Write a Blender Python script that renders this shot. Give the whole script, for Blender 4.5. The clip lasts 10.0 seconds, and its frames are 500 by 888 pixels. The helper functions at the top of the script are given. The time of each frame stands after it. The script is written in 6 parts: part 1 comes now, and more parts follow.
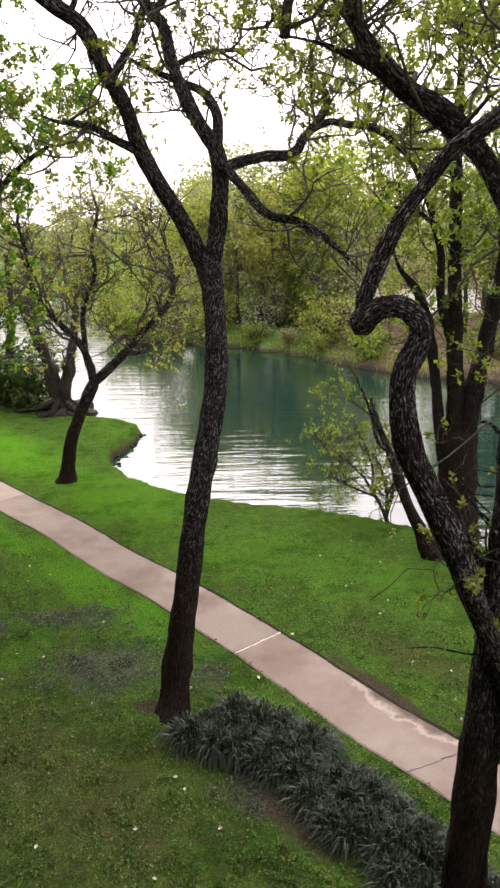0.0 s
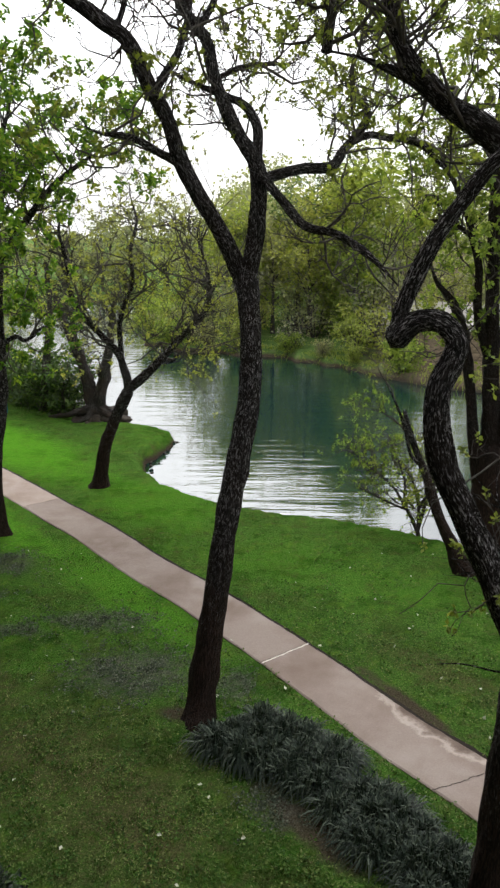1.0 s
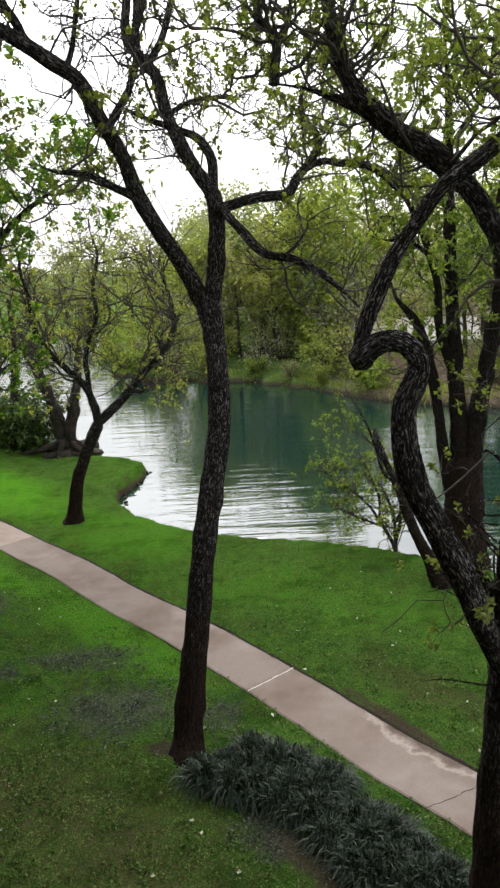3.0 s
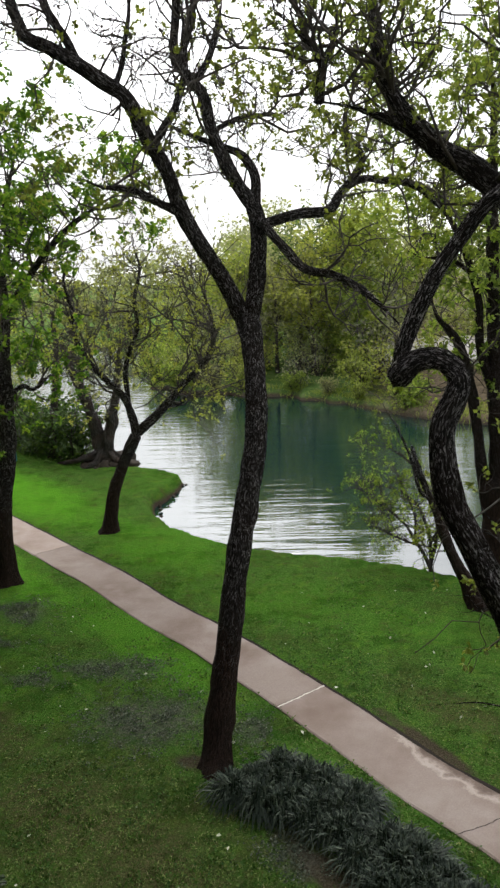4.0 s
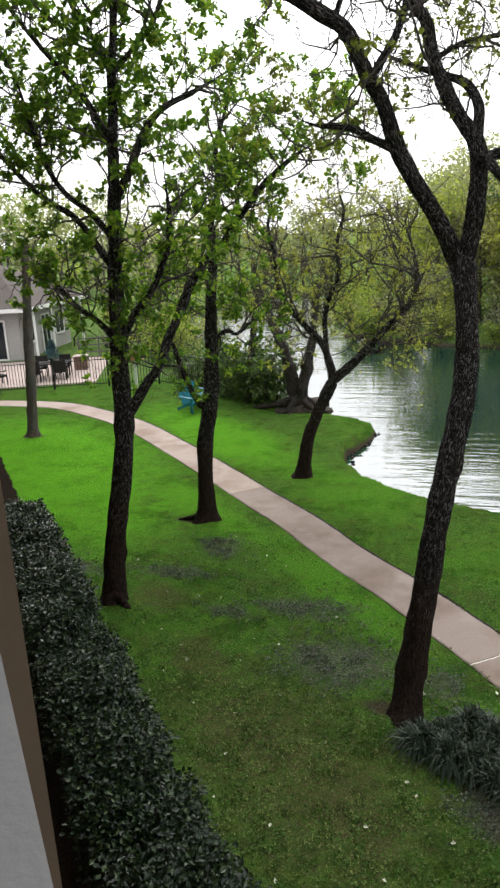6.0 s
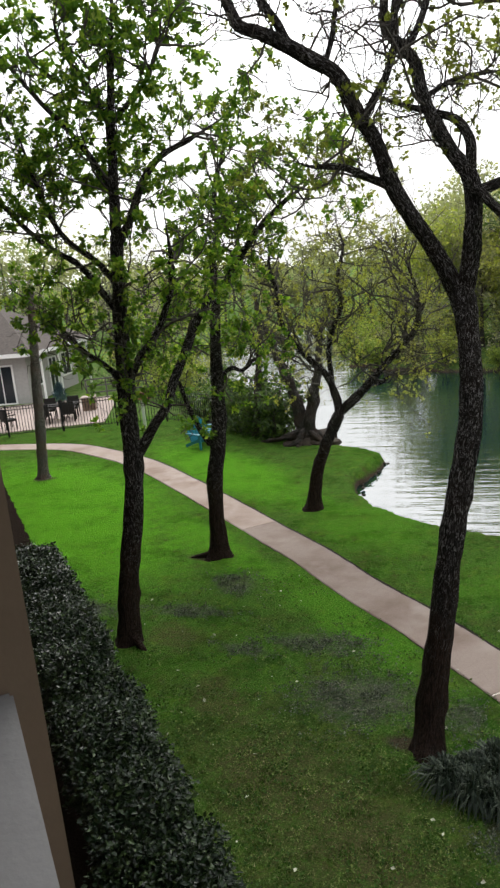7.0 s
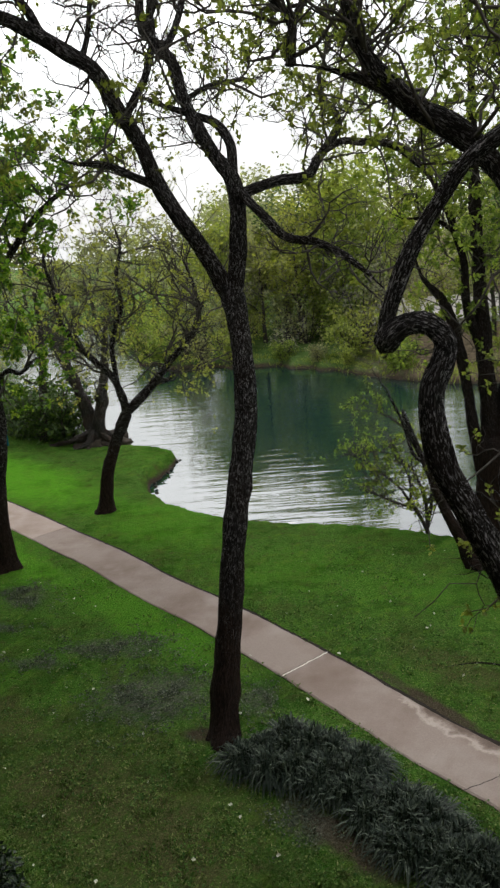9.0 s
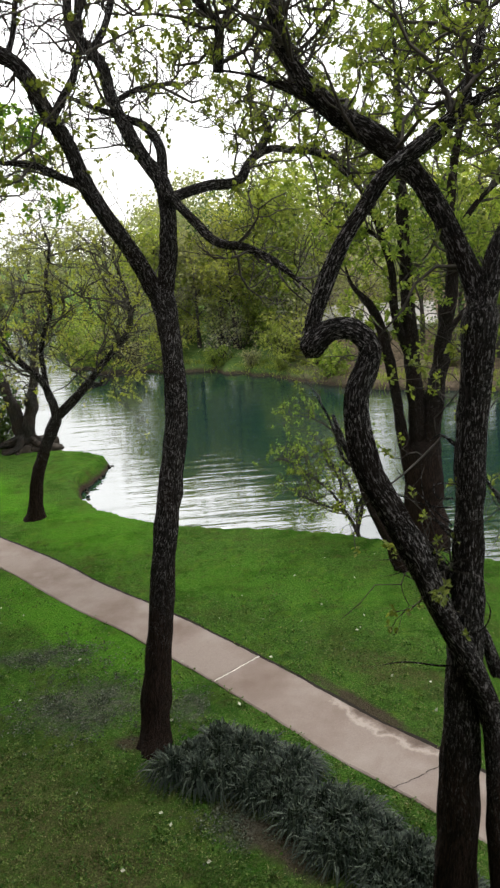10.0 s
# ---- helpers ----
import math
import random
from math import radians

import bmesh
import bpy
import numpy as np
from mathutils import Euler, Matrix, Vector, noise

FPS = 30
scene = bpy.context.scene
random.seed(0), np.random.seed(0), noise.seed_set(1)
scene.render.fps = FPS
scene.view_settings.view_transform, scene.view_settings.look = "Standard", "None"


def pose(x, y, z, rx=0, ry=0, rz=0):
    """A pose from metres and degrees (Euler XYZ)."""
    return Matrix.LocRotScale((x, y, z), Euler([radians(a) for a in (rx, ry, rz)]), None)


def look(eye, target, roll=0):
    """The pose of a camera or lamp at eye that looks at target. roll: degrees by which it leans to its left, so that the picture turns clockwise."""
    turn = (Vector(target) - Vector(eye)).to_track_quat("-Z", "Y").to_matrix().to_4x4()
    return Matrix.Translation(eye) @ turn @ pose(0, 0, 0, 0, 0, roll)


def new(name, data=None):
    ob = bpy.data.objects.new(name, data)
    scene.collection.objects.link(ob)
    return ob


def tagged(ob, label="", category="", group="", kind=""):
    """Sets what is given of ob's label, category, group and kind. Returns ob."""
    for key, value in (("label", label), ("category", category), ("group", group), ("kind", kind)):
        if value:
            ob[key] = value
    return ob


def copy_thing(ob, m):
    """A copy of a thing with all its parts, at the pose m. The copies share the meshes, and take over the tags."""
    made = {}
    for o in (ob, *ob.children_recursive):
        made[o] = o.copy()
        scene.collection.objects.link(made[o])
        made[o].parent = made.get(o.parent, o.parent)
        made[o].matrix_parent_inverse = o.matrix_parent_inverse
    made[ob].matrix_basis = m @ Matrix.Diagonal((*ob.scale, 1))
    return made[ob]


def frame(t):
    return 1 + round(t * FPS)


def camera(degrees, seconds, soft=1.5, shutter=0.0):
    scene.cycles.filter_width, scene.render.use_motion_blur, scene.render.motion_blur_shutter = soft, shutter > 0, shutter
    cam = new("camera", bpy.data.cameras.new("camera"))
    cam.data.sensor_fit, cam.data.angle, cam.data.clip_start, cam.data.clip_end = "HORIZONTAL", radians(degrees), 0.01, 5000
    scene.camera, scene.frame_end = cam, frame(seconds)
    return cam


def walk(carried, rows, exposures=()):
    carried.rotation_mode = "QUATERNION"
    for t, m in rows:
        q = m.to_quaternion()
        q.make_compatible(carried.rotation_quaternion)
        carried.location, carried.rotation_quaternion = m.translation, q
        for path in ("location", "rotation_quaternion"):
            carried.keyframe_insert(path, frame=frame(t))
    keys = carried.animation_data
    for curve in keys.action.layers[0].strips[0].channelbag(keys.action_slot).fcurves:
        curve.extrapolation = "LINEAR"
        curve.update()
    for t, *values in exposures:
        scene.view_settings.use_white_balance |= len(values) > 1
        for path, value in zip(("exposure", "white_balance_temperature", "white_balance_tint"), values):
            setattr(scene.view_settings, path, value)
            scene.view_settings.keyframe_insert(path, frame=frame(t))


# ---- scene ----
cam = camera(36.97, 10.0, soft=2.5)


def eye(x, y, z, yaw, pitch, roll):
    """A camera pose from its place, the turn to the left of +y, the pitch upwards and the roll, in degrees."""
    a, b = radians(yaw), radians(pitch)
    ahead = Vector((-math.sin(a) * math.cos(b), math.cos(a) * math.cos(b), math.sin(b)))
    return look(Vector((x, y, z)), Vector((x, y, z)) + ahead, roll)


walk(cam, [
    (0.0, eye(0.045, 0.047, 6.139, 0.00, -16.22, -0.69)),
    (0.5, eye(0.043, -0.025, 6.154, 1.25, -15.88, 0.10)),
    (1.0, eye(0.035, 0.014, 6.152, 2.51, -15.48, 0.01)),
    (1.5, eye(0.036, -0.002, 6.157, 3.03, -15.87, -0.76)),
    (2.0, eye(0.051, -0.010, 6.177, 2.61, -14.75, -1.11)),
    (2.5, eye(0.052, 0.027, 6.184, 0.34, -13.92, -1.81)),
    (2.7, eye(0.065, 0.022, 6.186, 0.29, -13.87, -2.87)),
    (3.8, eye(0.022, -0.027, 6.193, 1.48, -12.67, -1.77)),
    (4.0, eye(0.050, -0.011, 6.185, 3.12, -12.45, -2.06)),
    (4.5, eye(-0.015, -0.044, 6.190, 9.86, -13.11, -2.49)),
    (5.0, eye(-0.124, -0.049, 6.178, 17.86, -16.16, -3.24)),
    (5.2, eye(-0.175, 0.039, 6.154, 18.03, -16.81, -2.96)),
    (5.5, eye(-0.128, -0.005, 6.133, 17.14, -16.52, -3.35)),
    (5.7, eye(-0.154, 0.019, 6.132, 17.14, -16.18, -3.00)),
    (6.8, eye(-0.159, -0.048, 6.195, 20.59, -13.89, -5.05)),
    (7.0, eye(-0.136, -0.016, 6.209, 18.50, -13.14, -5.60)),
    (7.5, eye(-0.071, -0.001, 6.221, 13.70, -13.09, -5.83)),
    (8.0, eye(-0.021, 0.033, 6.208, 9.59, -14.31, -6.28)),
    (8.5, eye(0.039, 0.006, 6.227, 7.64, -14.06, -6.46)),
    (9.0, eye(0.077, 0.035, 6.206, 2.73, -14.72, -5.11)),
    (9.5, eye(0.126, -0.006, 6.192, -0.09, -14.45, -5.06)),
    (10.0, eye(0.137, 0.032, 6.190, -2.40, -14.69, -3.95)),
], exposures=[(0.0, 0.18, 6950, 20), (0.5, 0.0, 6720, 17), (1.0, -0.27, 6450, 11), (2.5, -0.25, 6500, 11), (4.0, -0.34, 6450, 11), (4.5, -0.62, 6450, 10), (5.0, -0.54, 6450, 10), (5.5, -0.10, 6450, 11), (7.0, -0.34, 6520, 11), (7.5, -0.56, 6500, 11), (8.0, -0.55, 6490, 10), (8.5, -0.58, 6480, 10), (9.1, -0.63, 6480, 10), (9.5, -0.28, 6500, 10), (10.0, -0.2, 6580, 10)])

# ---- overcast daylight ----
world = bpy.data.worlds.new("overcast")
scene.world = world
world.use_nodes = True
wt = world.node_tree
wt.nodes.clear()
sky = wt.nodes.new("ShaderNodeTexSky")
sky.sky_type, sky.sun_disc = "NISHITA", False
sky.sun_elevation, sky.sun_rotation = radians(42), radians(-12)
sky.dust_density, sky.air_density = 4.0, 1.0
# thin cloud over the whole sky: dimmer towards the horizon, brightest round the veiled sun
SUN_WAY = Vector((-0.16, 0.73, 0.66)).normalized()
tc = wt.nodes.new("ShaderNodeTexCoord")


def sky_slope(way, low, high, dim, bright):
    """A smooth rise of brightness towards one direction of the sky."""
    dot = wt.nodes.new("ShaderNodeVectorMath")
    dot.operation = "DOT_PRODUCT"
    dot.inputs[1].default_value = way
    wt.links.new(tc.outputs["Generated"], dot.inputs[0])
    rise = wt.nodes.new("ShaderNodeMapRange")
    rise.interpolation_type = "SMOOTHSTEP"
    for n_, v_ in enumerate((low, high, dim, bright), 1):
        rise.inputs[n_].default_value = v_
    wt.links.new(dot.outputs["Value"], rise.inputs[0])
    return rise.outputs[0]


both = wt.nodes.new("ShaderNodeMath")
both.operation = "ADD"
wt.links.new(sky_slope((0, 0, 1), 0.0, 0.5, 15.5, 19.5), both.inputs[0])
wt.links.new(sky_slope(SUN_WAY, 0.8, 1.0, 0.0, 26.0), both.inputs[1])
veil = wt.nodes.new("ShaderNodeVectorMath")
veil.operation = "SCALE"
veil.inputs[0].default_value = (0.97, 0.985, 1.0)
wt.links.new(both.outputs[0], veil.inputs[3])
cloud = wt.nodes.new("ShaderNodeMix")
cloud.data_type = "RGBA"
cloud.inputs[0].default_value = 0.85
wt.links.new(veil.outputs[0], cloud.inputs[7])
bg = wt.nodes.new("ShaderNodeBackground")
bg.inputs[1].default_value = 0.12
wout = wt.nodes.new("ShaderNodeOutputWorld")
wt.links.new(sky.outputs[0], cloud.inputs[6])
wt.links.new(cloud.outputs[2], bg.inputs[0])
wt.links.new(bg.outputs[0], wout.inputs[0])
sun = new("sun", bpy.data.lights.new("sun", "SUN"))
sun.data.energy, sun.data.angle, sun.data.color = 1.0, radians(30), (1.0, 0.97, 0.92)
sun.matrix_world = look(SUN_WAY * 50, (0, 0, 0))

# ---- materials ----
def material(name, rough=0.8, metal=0.0, spec=0.3):
    m = bpy.data.materials.new(name)
    m.use_nodes = True
    nt = m.node_tree
    b = nt.nodes["Principled BSDF"]
    b.inputs["Roughness"].default_value = rough
    b.inputs["Metallic"].default_value = metal
    b.inputs["Specular IOR Level"].default_value = spec
    return m, nt, b


def node(nt, kind, **inputs):
    n = nt.nodes.new(kind)
    for k, v in inputs.items():
        n.inputs[k.replace("_", " ")].default_value = v
    return n


def ramp(nt, source, stops):
    r = nt.nodes.new("ShaderNodeValToRGB")
    while len(r.color_ramp.elements) < len(stops):
        r.color_ramp.elements.new(0.5)
    for e, (p, c) in zip(r.color_ramp.elements, stops):
        e.position, e.color = p, (*c, 1) if len(c) == 3 else c
    nt.links.new(source, r.inputs[0])
    return r.outputs[0]


def mixed(nt, a, b, factor, mode="MIX"):
    """A colour mix; a, b and factor are sockets or values."""
    n = nt.nodes.new("ShaderNodeMix")
    n.data_type, n.blend_type = "RGBA", mode
    for i, v in ((0, factor), (6, a), (7, b)):
        if isinstance(v, bpy.types.NodeSocket):
            nt.links.new(v, n.inputs[i])
        else:
            n.inputs[i].default_value = v if i == 0 else (*v, 1)
    return n.outputs[2]


def calc(nt, op, a, b=0.0, c=0.0):
    n = nt.nodes.new("ShaderNodeMath")
    n.operation = op
    for i, v in enumerate((a, b, c)):
        if isinstance(v, bpy.types.NodeSocket):
            nt.links.new(v, n.inputs[i])
        else:
            n.inputs[i].default_value = v
    return n.outputs[0]


def noisy(nt, scale, detail=4, rough=0.55, coords="Object", stretch=(1, 1, 1), out=0):
    tc = nt.nodes.new("ShaderNodeTexCoord")
    mp = nt.nodes.new("ShaderNodeMapping")
    mp.inputs["Scale"].default_value = stretch
    nt.links.new(tc.outputs[coords], mp.inputs[0])
    n = node(nt, "ShaderNodeTexNoise", Scale=scale, Detail=detail, Roughness=rough)
    nt.links.new(mp.outputs[0], n.inputs["Vector"])
    return n.outputs[out]


def bump(nt, b, height, strength=0.4, distance=0.02):
    n = node(nt, "ShaderNodeBump", Strength=strength, Distance=distance)
    nt.links.new(height, n.inputs["Height"])
    nt.links.new(n.outputs[0], b.inputs["Normal"])
    return n


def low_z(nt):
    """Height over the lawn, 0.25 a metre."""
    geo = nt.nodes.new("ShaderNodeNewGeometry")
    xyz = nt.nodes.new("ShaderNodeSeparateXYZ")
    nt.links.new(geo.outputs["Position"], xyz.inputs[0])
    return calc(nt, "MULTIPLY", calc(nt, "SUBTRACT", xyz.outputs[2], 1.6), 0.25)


def bark(name, dark, light, pale_flecks=0.3, grain=1.0, stain=0.9):
    """Furrowed bark whose grain follows each limb."""
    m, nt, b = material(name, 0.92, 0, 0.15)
    limb = nt.nodes.new("ShaderNodeAttribute")
    limb.attribute_name = "limb"

    def along(scale, stretch, detail=5, rough=0.65):
        mp = nt.nodes.new("ShaderNodeMapping")
        mp.inputs["Scale"].default_value = (1, 1, stretch)
        nt.links.new(limb.outputs["Vector"], mp.inputs[0])
        n = node(nt, "ShaderNodeTexNoise", Scale=scale, Detail=detail, Roughness=rough)
        nt.links.new(mp.outputs[0], n.inputs["Vector"])
        return n.outputs[0]

    ridges, plates, fine = along(54 * grain, 0.19, 6, 0.75), along(22 * grain, 0.45, 3), along(130, 0.7, 3)
    flecks = along(70 * grain, 0.26, 5, 0.8)
    big = noisy(nt, 2.3, 4, 0.6)
    spots = noisy(nt, 7, 5, 0.7)
    col = ramp(nt, ridges, [(0.50, dark), (0.58, tuple(0.6 * p + 0.4 * q for p, q in zip(dark, light))), (0.68, light)])
    col = mixed(nt, col, (dark[0] * 1.5, dark[1] * 1.1, dark[2] * 0.9), calc(nt, "MULTIPLY", ramp(nt, big, [(0.45, (0, 0, 0)), (0.65, (1, 1, 1))]), 0.7))
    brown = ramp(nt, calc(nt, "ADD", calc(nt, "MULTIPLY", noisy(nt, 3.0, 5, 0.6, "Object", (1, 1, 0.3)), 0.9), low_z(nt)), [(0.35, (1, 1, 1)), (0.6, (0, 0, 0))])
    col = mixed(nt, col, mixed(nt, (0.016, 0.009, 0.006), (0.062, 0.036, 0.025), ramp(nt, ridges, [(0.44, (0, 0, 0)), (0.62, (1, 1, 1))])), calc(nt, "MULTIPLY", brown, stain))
    grey = calc(nt, "MULTIPLY", ramp(nt, flecks, [(0.545, (0, 0, 0)), (0.585, (1, 1, 1))]), ramp(nt, spots, [(0.38, (0.2, 0.2, 0.2)), (0.55, (1, 1, 1))]))
    # pale flecks from about a man's height upwards: lichen and painted-in sky light
    geo = nt.nodes.new("ShaderNodeNewGeometry")
    xyz = nt.nodes.new("ShaderNodeSeparateXYZ")
    nt.links.new(geo.outputs["Position"], xyz.inputs[0])
    tall = ramp(nt, calc(nt, "ADD", calc(nt, "MULTIPLY", xyz.outputs[2], 0.25), calc(nt, "MULTIPLY", spots, 0.5)), [(0.5, (0.04, 0.04, 0.04)), (1.0, (1, 1, 1))])
    col = mixed(nt, col, (0.56, 0.53, 0.52), calc(nt, "MULTIPLY", calc(nt, "MULTIPLY", grey, tall), pale_flecks))
    nt.links.new(col, b.inputs["Base Color"])
    high = calc(nt, "ADD", calc(nt, "MULTIPLY", ramp(nt, ridges, [(0.38, (0, 0, 0)), (0.6, (1, 1, 1))]), 1.0), calc(nt, "ADD", calc(nt, "MULTIPLY", plates, 0.8), calc(nt, "MULTIPLY", fine, 0.3)))
    bump(nt, b, high, 1.0, 0.035)
    return m


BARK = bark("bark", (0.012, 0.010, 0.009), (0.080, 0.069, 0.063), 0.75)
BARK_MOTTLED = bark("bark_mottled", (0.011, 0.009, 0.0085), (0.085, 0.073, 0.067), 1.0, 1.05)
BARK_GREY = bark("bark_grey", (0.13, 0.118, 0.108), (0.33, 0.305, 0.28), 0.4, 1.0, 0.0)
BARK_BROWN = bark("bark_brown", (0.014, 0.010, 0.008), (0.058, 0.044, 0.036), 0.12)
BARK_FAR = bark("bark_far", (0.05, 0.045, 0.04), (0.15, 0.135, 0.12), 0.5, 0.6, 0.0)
TWIG, tn, tb = material("twig", 0.9, 0, 0.1)
tn.links.new(ramp(tn, noisy(tn, 12), [(0.3, (0.04, 0.036, 0.032)), (0.7, (0.13, 0.115, 0.10))]), tb.inputs["Base Color"])

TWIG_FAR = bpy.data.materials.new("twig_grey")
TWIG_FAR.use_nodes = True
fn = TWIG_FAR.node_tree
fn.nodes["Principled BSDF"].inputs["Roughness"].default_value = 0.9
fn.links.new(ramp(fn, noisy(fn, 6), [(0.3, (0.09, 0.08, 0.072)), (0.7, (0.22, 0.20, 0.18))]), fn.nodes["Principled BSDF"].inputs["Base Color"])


def foliage(name, dark, mid, light, gloss=0.45, through_light=0.35, spec=0.3):
    m, nt, b = material(name, gloss, 0, spec)
    geo = nt.nodes.new("ShaderNodeNewGeometry")
    col = ramp(nt, geo.outputs["Random Per Island"], [(0.0, dark), (0.55, mid), (1.0, light)])
    patch = noisy(nt, 1.1, 3)
    col = mixed(nt, col, tuple((p + q) / 2 for p, q in zip(dark, mid)), calc(nt, "MULTIPLY", ramp(nt, patch, [(0.42, (0, 0, 0)), (0.62, (1, 1, 1))]), 0.5))
    nt.links.new(col, b.inputs["Base Color"])
    tr = nt.nodes.new("ShaderNodeBsdfTranslucent")
    nt.links.new(mixed(nt, col, (0.95, 1.0, 0.35), 1.0, "MULTIPLY"), tr.inputs[0])
    mix = nt.nodes.new("ShaderNodeMixShader")
    mix.inputs[0].default_value = through_light
    nt.links.new(b.outputs[0], mix.inputs[1])
    nt.links.new(tr.outputs[0], mix.inputs[2])
    nt.links.new(mix.outputs[0], nt.nodes["Material Output"].inputs[0])
    return m


LEAF = foliage("young_leaf", (0.11, 0.135, 0.032), (0.25, 0.29, 0.068), (0.42, 0.45, 0.13), 0.5, 0.55)
LEAF_DEEP = foliage("deep_leaf", (0.045, 0.115, 0.018), (0.165, 0.315, 0.045), (0.46, 0.56, 0.115), 0.5, 0.62)
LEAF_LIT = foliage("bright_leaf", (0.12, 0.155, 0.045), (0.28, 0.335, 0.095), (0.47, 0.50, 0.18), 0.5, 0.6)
LEAF_GOLD = foliage("golden_leaf", (0.20, 0.215, 0.065), (0.39, 0.41, 0.12), (0.56, 0.56, 0.20), 0.55, 0.6)
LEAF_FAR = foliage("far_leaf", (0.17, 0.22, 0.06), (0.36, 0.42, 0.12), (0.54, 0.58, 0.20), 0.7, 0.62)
LEAF_OLIVE = foliage("olive_leaf", (0.21, 0.21, 0.14), (0.37, 0.37, 0.24), (0.52, 0.51, 0.34), 0.7, 0.62)
LEAF_DARK = foliage("shade_leaf", (0.03, 0.06, 0.018), (0.08, 0.145, 0.035), (0.17, 0.25, 0.06), 0.5, 0.4)
LEAF_LIME = foliage("lime_leaf", (0.11, 0.175, 0.04), (0.26, 0.345, 0.08), (0.47, 0.54, 0.16), 0.6, 0.6)
# pale grey leaves: the haze of distance is put into their colour
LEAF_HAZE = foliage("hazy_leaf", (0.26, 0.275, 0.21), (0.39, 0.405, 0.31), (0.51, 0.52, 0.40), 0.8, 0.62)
LEAF_HEDGE = foliage("hedge_leaf", (0.003, 0.009, 0.003), (0.010, 0.024, 0.008), (0.050, 0.080, 0.026), 0.30, 0.06, 0.30)
LEAF_BED = foliage("bed_blade", (0.008, 0.015, 0.009), (0.026, 0.041, 0.027), (0.118, 0.145, 0.105), 0.5, 0.1, 0.2)


def mottled_grass(nt, col, much=1.0):
    """Brown and dark mottling at three sizes over a grass colour."""
    for scale, lo, hi, tone, most in ((0.9, 0.49, 0.40, (0.016, 0.060, 0.006), 0.6), (1.3, 0.50, 0.66, (0.070, 0.078, 0.022), 0.5), (4.5, 0.54, 0.66, (0.088, 0.072, 0.034), 0.5), (6.0, 0.45, 0.34, (0.014, 0.045, 0.006), 0.4), (3.0, 0.53, 0.66, (0.12, 0.205, 0.022), 0.5), (11.0, 0.44, 0.34, (0.014, 0.036, 0.007), 0.35), (24, 0.57, 0.67, (0.115, 0.10, 0.055), 0.55)):
        f = ramp(nt, noisy(nt, scale, 6, 0.72), sorted([(lo, (0, 0, 0)), (hi, (1, 1, 1))]))
        col = mixed(nt, col, tone, calc(nt, "MULTIPLY", f, most * much))
    return col


def blade_material():
    m, nt, b = material("grass_blade", 0.8, 0, 0.1)
    geo = nt.nodes.new("ShaderNodeNewGeometry")
    col = ramp(nt, geo.outputs["Random Per Island"], [(0.0, (0.028, 0.080, 0.011)), (0.5, (0.062, 0.150, 0.019)), (0.8, (0.20, 0.27, 0.062)), (1.0, (0.38, 0.35, 0.18))])
    nt.links.new(mottled_grass(nt, col), b.inputs["Base Color"])
    return m


